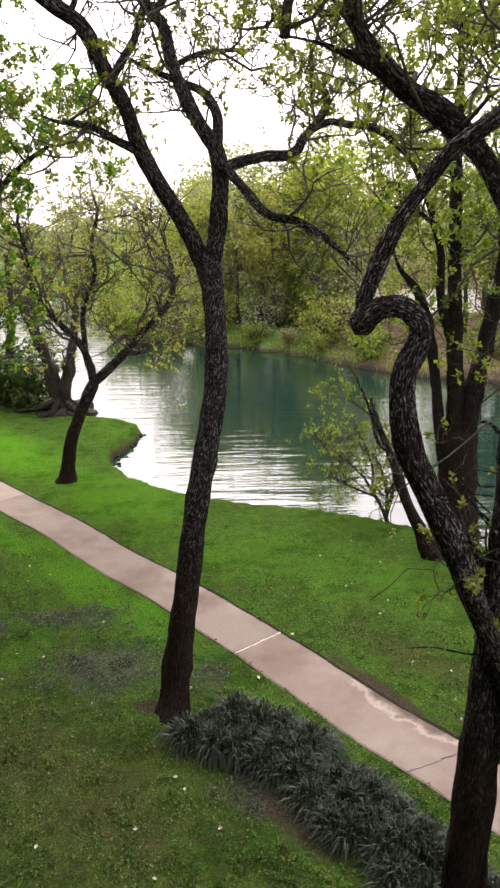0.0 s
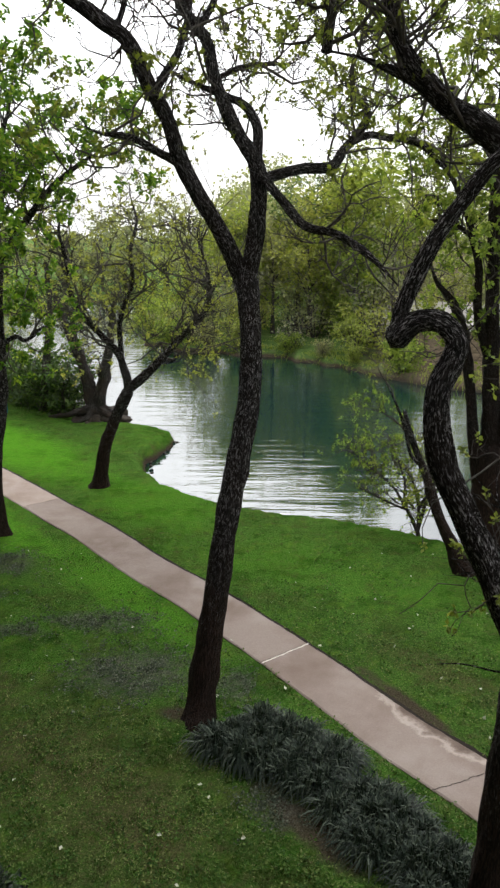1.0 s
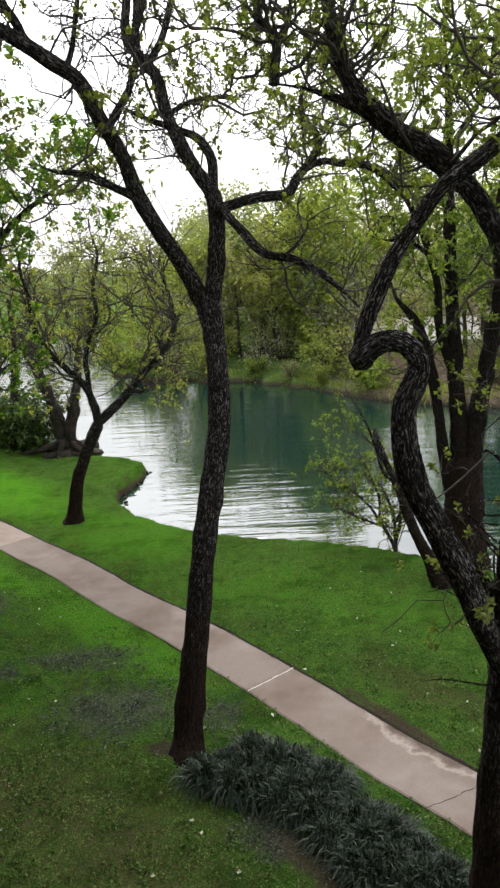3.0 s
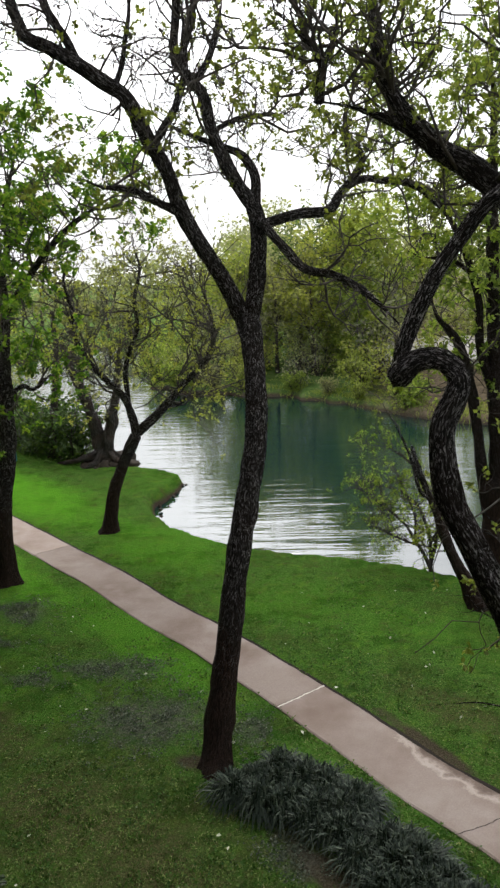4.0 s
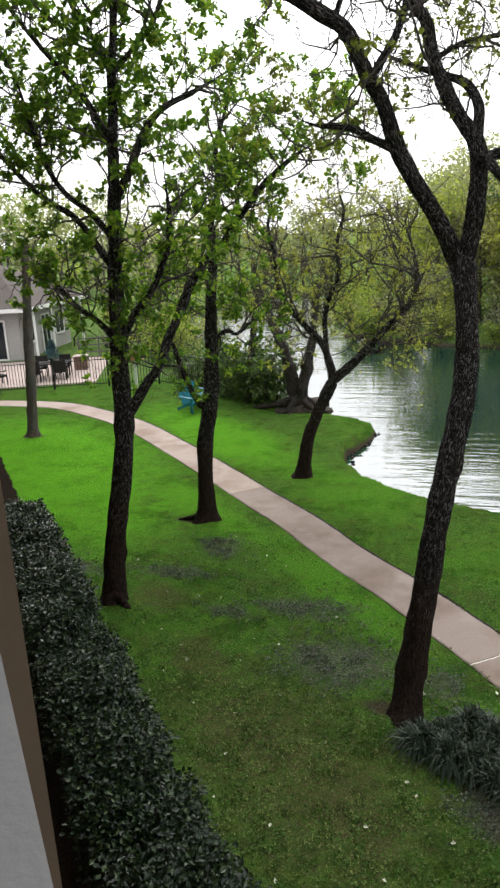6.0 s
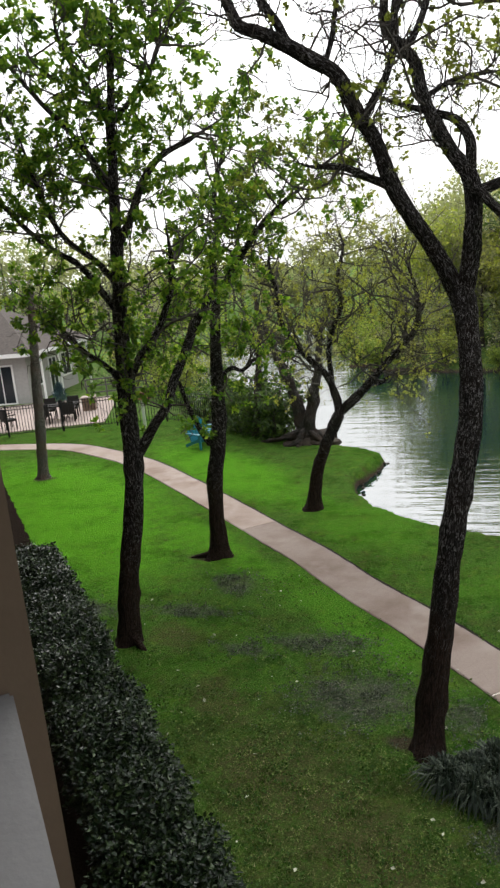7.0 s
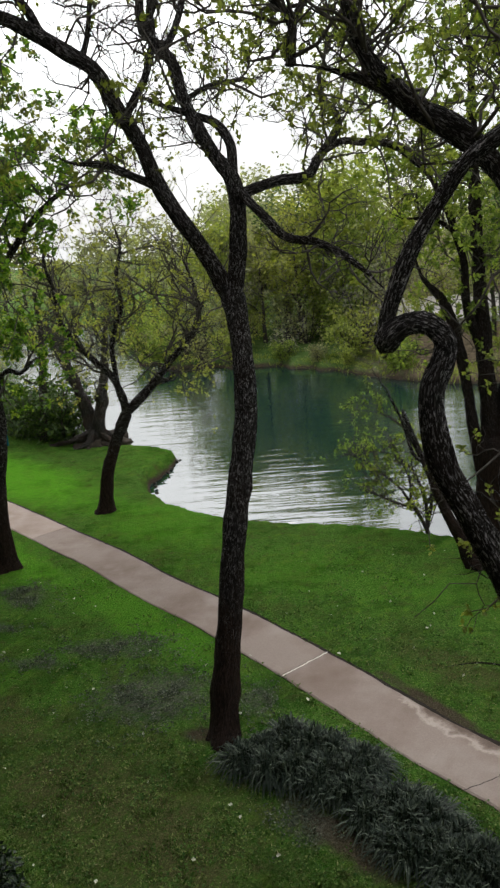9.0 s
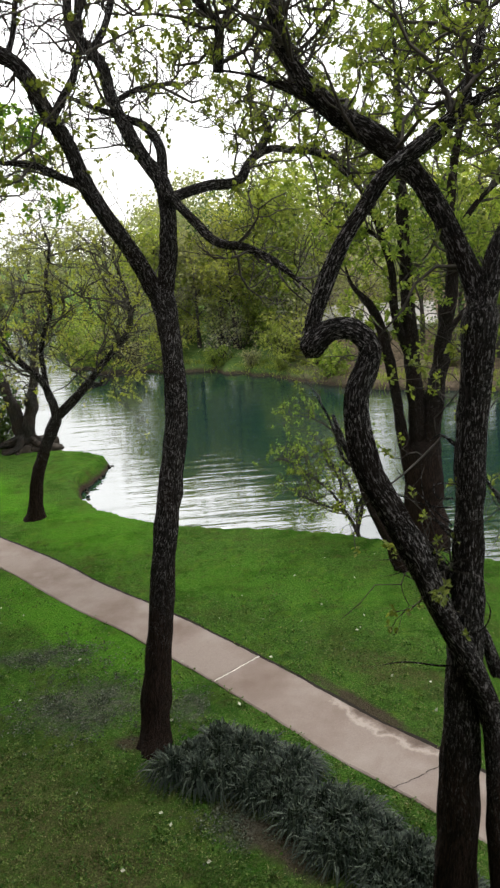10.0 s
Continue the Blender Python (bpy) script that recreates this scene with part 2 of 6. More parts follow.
def lawn_material():
    m, nt, b = material("lawn", 1.0, 0, 0.0)
    fine = noisy(nt, 30, 5, 0.8)
    specks = noisy(nt, 62, 3, 0.7)
    mid = noisy(nt, 1.7, 6, 0.7)
    wide = noisy(nt, 0.35, 3, 0.5)
    col = ramp(nt, fine, [(0.36, (0.016, 0.056, 0.005)), (0.52, (0.064, 0.148, 0.024)), (0.66, (0.165, 0.255, 0.060))])
    col = mixed(nt, col, (0.062, 0.175, 0.012), calc(nt, "MULTIPLY", ramp(nt, wide, [(0.4, (0, 0, 0)), (0.65, (1, 1, 1))]), 0.4))
    geo = nt.nodes.new("ShaderNodeNewGeometry")
    xyz = nt.nodes.new("ShaderNodeSeparateXYZ")
    nt.links.new(geo.outputs["Position"], xyz.inputs[0])
    rim = calc(nt, "SUBTRACT", noisy(nt, 2.2, 6, 0.8), 0.5)
    ragged = calc(nt, "MULTIPLY", rim, 3.4)

    def spot_mask(x, y, rx, ry, turn, rag=1.6):
        """An oval spot with a ragged rim."""
        c, s = math.cos(radians(turn)), math.sin(radians(turn))
        dx, dy = calc(nt, "SUBTRACT", xyz.outputs[0], x), calc(nt, "SUBTRACT", xyz.outputs[1], y)
        u = calc(nt, "DIVIDE", calc(nt, "ADD", calc(nt, "MULTIPLY", dx, c), calc(nt, "MULTIPLY", dy, s)), rx)
        v = calc(nt, "DIVIDE", calc(nt, "SUBTRACT", calc(nt, "MULTIPLY", dy, c), calc(nt, "MULTIPLY", dx, s)), ry)
        d = calc(nt, "SQRT", calc(nt, "ADD", calc(nt, "MULTIPLY", u, u), calc(nt, "MULTIPLY", v, v)))
        return ramp(nt, calc(nt, "ADD", d, calc(nt, "MULTIPLY", rim, rag)), [(0.45, (1, 1, 1)), (1.15, (0, 0, 0))])

    col = mottled_grass(nt, col)
    # pale clippings and straw between the blades
    clipped = calc(nt, "MULTIPLY", ramp(nt, specks, [(0.60, (0, 0, 0)), (0.68, (1, 1, 1))]), ramp(nt, mid, [(0.40, (0.15, 0.15, 0.15)), (0.62, (1, 1, 1))]))
    lush_lit = mottled_grass(nt, ramp(nt, fine, [(0.3, (0.050, 0.180, 0.010)), (0.7, (0.155, 0.45, 0.026))]), 0.4)
    for spot in LUSH_LIT:
        col = mixed(nt, col, lush_lit, calc(nt, "MULTIPLY", spot_mask(*spot[:5], 1.2), spot[5]))
    col = mixed(nt, col, (0.30, 0.34, 0.12), calc(nt, "MULTIPLY", clipped, 0.45))
    soil = ramp(nt, noisy(nt, 48, 5, 0.75), [(0.34, (0.022, 0.016, 0.011)), (0.7, (0.14, 0.105, 0.078))])
    weed = ramp(nt, noisy(nt, 15, 6, 0.85), [(0.38, (0.022, 0.024, 0.017)), (0.62, (0.15, 0.15, 0.12))])
    broken = ramp(nt, noisy(nt, 9, 6, 0.8), [(0.34, (0, 0, 0)), (0.52, (1, 1, 1))])
    for spot in WORN_SOIL:
        col = mixed(nt, col, soil, calc(nt, "MULTIPLY", spot_mask(*spot), 0.92))
    for spot in WORN_WEED:
        col = mixed(nt, col, weed, calc(nt, "MULTIPLY", calc(nt, "MULTIPLY", spot_mask(*spot[:5]), broken), spot[5]))
    for spot in THIN_SHADED:
        straw = ramp(nt, noisy(nt, 33, 5, 0.8), [(0.35, (0.026, 0.030, 0.012)), (0.66, (0.155, 0.14, 0.062))])
        col = mixed(nt, col, straw, calc(nt, "MULTIPLY", calc(nt, "MULTIPLY", spot_mask(*spot), broken), 0.7))
    # rough meadow beyond the pond: green to one side, leaf-strewn brown to the other
    meadow = ramp(nt, noisy(nt, 2.2, 6, 0.75), [(0.3, (0.045, 0.075, 0.022)), (0.5, (0.10, 0.17, 0.045)), (0.72, (0.18, 0.20, 0.09))])
    strewn = ramp(nt, noisy(nt, 2.6, 6, 0.8), [(0.35, (0.06, 0.05, 0.035)), (0.6, (0.22, 0.17, 0.12))])
    side = ramp(nt, calc(nt, "ADD", calc(nt, "MULTIPLY", xyz.outputs[0], 0.08), calc(nt, "MULTIPLY", rim, 0.8)), [(0.25, (0, 0, 0)), (0.5, (1, 1, 1))])
    meadow = mixed(nt, meadow, strewn, side)
    col = mixed(nt, col, meadow, calc(nt, "GREATER_THAN", calc(nt, "ADD", xyz.outputs[1], ragged), 31.0))
    # dark mulch between the hedge and the building
    front = calc(nt, "ADD", calc(nt, "MULTIPLY", xyz.outputs[0], 0.755), calc(nt, "MULTIPLY", xyz.outputs[1], 0.655))
    edge = calc(nt, "LESS_THAN", calc(nt, "ADD", front, calc(nt, "MULTIPLY", ragged, 0.1)), 1.45)
    dirt = ramp(nt, noisy(nt, 40, 4, 0.7), [(0.3, (0.012, 0.009, 0.007)), (0.7, (0.04, 0.03, 0.024))])
    col = mixed(nt, col, dirt, edge)
    # wet bank below the lawn's level
    low = ramp(nt, calc(nt, "ADD", calc(nt, "ADD", xyz.outputs[2], 0.45), calc(nt, "MULTIPLY", calc(nt, "SUBTRACT", mid, 0.5), 0.4)), [(0.12, (1, 1, 1)), (0.26, (0, 0, 0))])
    col = mixed(nt, col, soil, low)
    nt.links.new(col, b.inputs["Base Color"])
    bump(nt, b, calc(nt, "ADD", fine, calc(nt, "MULTIPLY", noisy(nt, 7.5, 6, 0.72), 0.6)), 0.9, 0.05)
    return m


# lush far grass; part of its brightness is open-sky light put into the colour
LUSH_LIT = [(-13.0, 19.0, 7.5, 3.6, -38, 0.95), (-8.5, 22.0, 6.0, 1.8, -45, 0.8), (-3.2, 17.0, 3.0, 1.4, -45, 0.4), (-10.0, 15.6, 5.0, 1.8, -38, 0.8), (-6.5, 15.4, 3.0, 0.9, -45, 0.6), (0.8, 13.2, 3.2, 1.5, -30, 0.15), (-3.0, 12.35, 3.8, 0.7, -47, 0.45), (-8.2, 12.6, 1.6, 0.9, -30, 0.3)]
# thin straw-brown near grass, with building and canopy shade put into the colour
THIN_SHADED = [(-2.2, 7.2, 3.2, 1.6, -42), (-2.9, 7.7, 1.0, 0.7, -45), (-5.6, 11.0, 0.8, 0.5, -40), (-1.6, 6.9, 1.2, 0.6, -45), (2.4, 9.8, 1.6, 0.5, -45), (-4.2, 9.3, 0.9, 0.5, -40)]
WORN_SOIL = [(0.32, 6.8, 1.2, 0.30, -48), (1.84, 8.95, 1.35, 0.17, -56), (-1.36, 8.66, 0.32, 0.2, 0), (-6.4, 14.6, 0.5, 0.2, -10), (-14.5, 20.9, 0.5, 0.3, 0), (7.2, 35.2, 3.2, 1.3, -35)]
WORN_WEED = [(-2.1, 9.62, 1.05, 0.8, 0, 0.85), (-0.55, 9.35, 0.3, 0.5, 0, 0.7), (-2.95, 11.1, 1.15, 0.42, 0, 0.6), (-5.2, 13.3, 0.75, 0.5, -40, 0.6), (-5.7, 12.0, 0.9, 0.3, 0, 0.6), (-7.8, 11.95, 0.85, 0.3, -20, 0.7), (-4.2, 10.75, 0.65, 0.22, -8, 0.55), (0.0, 7.0, 0.5, 0.35, -45, 0.6)]
LAWN = lawn_material()
BLADE = blade_material()

WATER, wn, wb = material("pond_water", 0.01, 0, 0.5)
wb.inputs["Base Color"].default_value = (0.007, 0.028, 0.024, 1)
wb.inputs["IOR"].default_value = 2.3
r1 = noisy(wn, 1.1, 2, 0.45, stretch=(0.38, 2.5, 1))
r2 = noisy(wn, 4.0, 2, 0.5, stretch=(0.8, 1.6, 1))
calm = ramp(wn, noisy(wn, 0.22, 2, 0.5), [(0.38, (0.5, 0.5, 0.5)), (0.62, (1, 1, 1))])
bump(wn, wb, calc(wn, "MULTIPLY", calc(wn, "ADD", r1, calc(wn, "MULTIPLY", r2, 0.22)), calm), 0.28, 0.1)


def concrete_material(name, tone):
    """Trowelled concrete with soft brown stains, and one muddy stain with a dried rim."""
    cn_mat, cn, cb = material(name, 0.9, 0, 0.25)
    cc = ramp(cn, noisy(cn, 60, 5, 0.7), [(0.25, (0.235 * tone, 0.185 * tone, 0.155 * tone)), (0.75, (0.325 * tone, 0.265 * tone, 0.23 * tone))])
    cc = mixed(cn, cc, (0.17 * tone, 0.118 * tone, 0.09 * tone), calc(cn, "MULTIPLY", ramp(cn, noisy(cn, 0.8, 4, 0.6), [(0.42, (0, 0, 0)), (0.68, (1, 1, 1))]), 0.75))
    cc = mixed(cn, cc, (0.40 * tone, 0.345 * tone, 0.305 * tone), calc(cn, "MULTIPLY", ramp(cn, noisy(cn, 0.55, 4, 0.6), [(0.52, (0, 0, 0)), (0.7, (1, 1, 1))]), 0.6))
    # a muddy stain with a pale dried rim on the water side
    cg = cn.nodes.new("ShaderNodeNewGeometry")
    cx = cn.nodes.new("ShaderNodeSeparateXYZ")
    cn.links.new(cg.outputs["Position"], cx.inputs[0])
    cu = calc(cn, "SUBTRACT", calc(cn, "ADD", calc(cn, "MULTIPLY", cx.outputs[0], 0.57), calc(cn, "MULTIPLY", cx.outputs[1], -0.82)), -5.95)
    cv = calc(cn, "SUBTRACT", calc(cn, "ADD", calc(cn, "MULTIPLY", cx.outputs[0], 0.82), calc(cn, "MULTIPLY", cx.outputs[1], 0.57)), 6.62)
    cd = calc(cn, "SQRT", calc(cn, "ADD", calc(cn, "POWER", calc(cn, "DIVIDE", cu, 1.15), 2.0), calc(cn, "POWER", calc(cn, "DIVIDE", cv, 0.37), 2.0)))
    cd = calc(cn, "ADD", cd, calc(cn, "MULTIPLY", calc(cn, "SUBTRACT", noisy(cn, 3.2, 6, 0.7), 0.5), 1.3))
    cc = mixed(cn, cc, (0.50, 0.43, 0.37), calc(cn, "MULTIPLY", ramp(cn, cd, [(0.6, (0, 0, 0)), (0.85, (1, 1, 1)), (1.35, (0, 0, 0))]), 0.6))
    cc = mixed(cn, cc, (0.10, 0.068, 0.05), calc(cn, "MULTIPLY", ramp(cn, cd, [(0.5, (1, 1, 1)), (0.8, (0, 0, 0))]), 0.8))
    cn.links.new(cc, cb.inputs["Base Color"])
    bump(cn, cb, noisy(cn, 140, 4, 0.7), 0.35, 0.01)
    return cn_mat


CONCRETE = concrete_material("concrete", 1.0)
# the slabs round the far bend have the same concrete, 1.35 times paler
CONCRETE_PALE = concrete_material("paler_concrete", 1.35)


def plain(name, colour, rough=0.7, metal=0.0, vary=0.25, scale=14):
    m, nt, b = material(name, rough, metal)
    col = ramp(nt, noisy(nt, scale, 5, 0.65), [(0.3, tuple(v * (1 - vary) for v in colour)), (0.7, tuple(min(1, v * (1 + vary)) for v in colour))])
    nt.links.new(col, b.inputs["Base Color"])
    bump(nt, b, noisy(nt, scale * 6, 3), 0.2, 0.006)
    return m


# ---- mesh tools ----
def solid(name, verts, faces, mat=None, smooth=False):
    """A mesh from arrays of places and of triangles or quads."""
    me = bpy.data.meshes.new(name)
    verts, faces = np.asarray(verts, np.float32), np.asarray(faces, np.int32)
    n = faces.shape[1]
    me.vertices.add(len(verts))
    me.vertices.foreach_set("co", verts.ravel())
    me.loops.add(faces.size)
    me.loops.foreach_set("vertex_index", faces.ravel())
    me.polygons.add(len(faces))
    me.polygons.foreach_set("loop_start", np.arange(0, faces.size, n, dtype=np.int32))
    me.polygons.foreach_set("use_smooth", np.full(len(faces), smooth))
    me.update(calc_edges=True)
    if mat:
        me.materials.append(mat)
    return me


def part(name, data, material_=None, parent=None, label=""):
    """Links a bmesh or a mesh as one object under a thing or part."""
    if isinstance(data, bmesh.types.BMesh):
        me = bpy.data.meshes.new(name)
        data.to_mesh(me)
        data.free()
        data = me
    if material_ and not data.materials:
        data.materials.append(material_)
    ob = new(name, data)
    ob.parent = parent
    return tagged(ob, label)


def thing(name, place, label, category, group="", kind="", turn=0.0):
    """An empty at the base of a thing that parents its parts."""
    ob = new(name)
    ob.empty_display_size = 0.2
    ob.location = place
    ob.rotation_euler = (0, 0, radians(turn))
    return tagged(ob, label, category, group, kind)


def box(bm, x0, x1, y0, y1, z0, z1, bevel=0.0):
    made = bmesh.ops.create_cube(bm, size=1)["verts"]
    bmesh.ops.transform(bm, matrix=Matrix.Translation(((x0 + x1) / 2, (y0 + y1) / 2, (z0 + z1) / 2)) @ Matrix.Diagonal((x1 - x0, y1 - y0, z1 - z0, 1)), verts=made)
    if bevel:
        bmesh.ops.bevel(bm, geom=list({e for v in made for e in v.link_edges}), offset=bevel, segments=2, affect="EDGES")
    return made


def boxed(*size, bevel=0.0):
    bm = bmesh.new()
    box(bm, *size, bevel=bevel)
    return bm


def rod(bm, a, b, r0, r1=None, sides=8):
    a, b = Vector(a), Vector(b)
    made = bmesh.ops.create_cone(bm, cap_ends=True, segments=sides, radius1=r0, radius2=r0 if r1 is None else r1, depth=(b - a).length)["verts"]
    turn = (b - a).to_track_quat("Z", "Y").to_matrix().to_4x4()
    bmesh.ops.transform(bm, matrix=Matrix.Translation((a + b) / 2) @ turn, verts=made)


def curve_through(points, step):
    """A smooth line of (x, y, z, r) through the given ones (Catmull-Rom), about step apart."""
    p = np.asarray(points, float)
    p = np.vstack([2 * p[0] - p[1], p, 2 * p[-1] - p[-2]])
    out = []
    for i in range(1, len(p) - 2):
        n = max(1, int(round(np.linalg.norm(p[i + 1, :3] - p[i, :3]) / step)))
        for t in np.arange(n) / n:
            a, b, c, d = p[i - 1 : i + 3]
            out.append(0.5 * (2 * b + (c - a) * t + (2 * a - 5 * b + 4 * c - d) * t**2 + (3 * b - a - 3 * c + d) * t**3))
    out.append(p[-2])
    out = np.array(out)
    out[:, 3] = np.maximum(out[:, 3], 0.003)
    return out


def tube(line, sides=8, rough=0.0, rng=None):
    """Verts and quads of a round limb along (x, y, z, r), with an uneven skin; its end closes to a point."""
    p, r = line[:, :3], line[:, 3]
    t = np.gradient(p, axis=0)
    t /= np.linalg.norm(t, axis=1)[:, None] + 1e-9
    u = np.cross(t[0], (0.3, 1, 0.1))
    ring = np.linspace(0, 2 * np.pi, sides, endpoint=False)
    verts, skin = [], np.ones((len(p), sides))
    if rough and rng is not None:
        # ribs that run along the limb and change slowly, and a few swellings
        keys = rng.normal(size=(len(p) // 4 + 3, sides))
        at = np.linspace(0, len(keys) - 1.001, len(p))
        k0, fr = at.astype(int), (at % 1)[:, None]
        skin = 1 - 2.0 * rough + 1.3 * rough * (keys[k0] * (1 - fr) + keys[k0 + 1] * fr)
    for k in range(len(p)):
        u = u - (u @ t[k]) * t[k]
        u /= np.linalg.norm(u) + 1e-9
        w = np.cross(t[k], u)
        rad = r[k] * skin[k]
        verts.append(p[k] + (np.cos(ring) * rad)[:, None] * u + (np.sin(ring) * rad)[:, None] * w)
    verts = np.concatenate(verts + [p[-1:] + t[-1:] * r[-1]])
    k, j = np.meshgrid(np.arange(len(p) - 1), np.arange(sides), indexing="ij")
    a, b = k * sides + j, k * sides + (j + 1) % sides
    faces = np.stack([a, b, b + sides, a + sides], -1).reshape(-1, 4)
    last, j = (len(p) - 1) * sides, np.arange(0, sides, 2)
    tip = np.stack([last + j, last + (j + 1) % sides, last + (j + 2) % sides, np.full(len(j), len(verts) - 1)], -1)
    return verts, np.vstack([faces, tip])


def along_limb(me, line, sides):
    """Stores, at each vertex of a limb's mesh, a place in a straightened limb, for the bark's grain."""
    run = np.r_[0, np.cumsum(np.linalg.norm(np.diff(line[:, :3], axis=0), axis=1))]
    ring = np.linspace(0, 2 * np.pi, sides, endpoint=False)
    r = line[:, 3:4] * np.ones(sides)
    at = np.stack([np.cos(ring) * r, np.sin(ring) * r, run[:, None] * np.ones(sides)], -1).reshape(-1, 3)
    at = np.vstack([at, (0, 0, run[-1])]).astype(np.float32)
    me.attributes.new("limb", "FLOAT_VECTOR", "POINT").data.foreach_set("vector", at.ravel())


def joined(pieces):
    verts, faces, n = [], [], 0
    for v, f in pieces:
        verts.append(v)
        faces.append(f + n)
        n += len(v)
    return np.concatenate(verts), np.concatenate(faces)


def leaves(centres, spread, count, size, rng, droop=0.25, slim=0.33):
    """Folded four-cornered leaves scattered round the centres."""
    centres = np.repeat(np.asarray(centres), count, axis=0)
    n = len(centres)
    off = rng.normal(size=(n, 3))
    off *= (1.7 * rng.random(n) ** 0.4 / np.linalg.norm(off, axis=1))[:, None] * (1, 1, 0.75)
    at = centres + off * spread
    way = 0.6 * off + rng.normal(size=(n, 3)) * (0.8, 0.8, 0.5) - (0, 0, droop)
    way /= np.linalg.norm(way, axis=1)[:, None]
    side = np.cross(way, rng.normal(size=(n, 3)) * 0.5 + (0, 0, 1))
    side /= np.linalg.norm(side, axis=1)[:, None] + 1e-9
    up = np.cross(side, way)
    s = (size * rng.uniform(0.55, 1.3, n))[:, None]
    verts = np.stack([at, at + s * (0.5 * way + slim * side + 0.12 * up), at + s * way, at + s * (0.5 * way - slim * side + 0.12 * up)], 1).reshape(-1, 3)
    i = np.arange(n)[:, None] * 4
    return verts, np.concatenate([i + (0, 1, 2), i + (0, 2, 3)], 1).reshape(-1, 3)


def tufts(centres, count, size, rng, droop=0.1):
    """Rosettes of ovate leaves, each round its own shoot end."""
    m = len(centres)
    lean = rng.normal(size=(m, 3)) * 0.6 + (0, 0, 0.5)
    lean /= np.linalg.norm(lean, axis=1)[:, None]
    big = rng.uniform(0.7, 1.25, m)
    rows = np.repeat(np.arange(m), count)
    rows = rows[rng.random(len(rows)) < np.repeat(rng.uniform(0.45, 1.0, m), count)]
    n = len(rows)
    way = rng.normal(size=(n, 3)) + 0.55 * lean[rows] - (0, 0, droop)
    way /= np.linalg.norm(way, axis=1)[:, None]
    s = (size * big[rows] * rng.uniform(0.6, 1.25, n))[:, None]
    at = np.asarray(centres)[rows] + lean[rows] * (rng.uniform(-1.1, 0.4, n)[:, None] * size) + way * s * 0.15
    side = np.cross(way, rng.normal(size=(n, 3)) * 0.6 + (0, 0, 1))
    side /= np.linalg.norm(side, axis=1)[:, None] + 1e-9
    up = np.cross(side, way)
    verts = np.stack([at, at + s * (0.5 * way + 0.34 * side + 0.10 * up), at + s * (way - 0.12 * up), at + s * (0.5 * way - 0.34 * side + 0.10 * up)], 1).reshape(-1, 3)
    i = np.arange(n)[:, None] * 4
    return verts, np.concatenate([i + (0, 1, 2), i + (0, 2, 3)], 1).reshape(-1, 3)


def twigs_from(line, rng, count, length, start=0.3, rise=0.35, sub=4, level=2, bends=6):
    """Side branches off a limb: their lines, and the places of the leaf sprays at their ends."""
    lines, tips = [], []
    for _ in range(count):
        k = int(rng.uniform(start, 0.98) * (len(line) - 1))
        p, r = line[k, :3], line[k, 3]
        along = line[min(k + 1, len(line) - 1), :3] - line[k, :3]
        along /= np.linalg.norm(along) + 1e-9
        way = rng.normal(size=3)
        way = way - 0.6 * (way @ along) * along + (0, 0, rise)
        way = way / np.linalg.norm(way) + 0.45 * along
        way /= np.linalg.norm(way)
        L, n = length * rng.uniform(0.55, 1.3), bends
        r0 = min(r * 0.6, 0.011 * L + 0.003)
        pts, q = [(*p, r0)], p.copy()
        for i in range(n):
            way = way + rng.normal(size=3) * 0.42 + (0, 0, 0.07)
            way /= np.linalg.norm(way)
            q = q + way * L / n
            pts.append((*q, r0 * (1 - 0.8 * (i + 1) / n) + 0.002))
        pts = np.array(pts)
        lines.append(pts)
        tips.append(q)
        if level > 1:
            a, b = twigs_from(pts, rng, sub, length * 0.5, 0.25, rise * 0.6, sub, level - 1, max(3, bends - 1))
            lines += a
            tips += b
        else:
            tips += [pts[-2, :3]][: int(rng.random() < 0.4)]
    return lines, tips


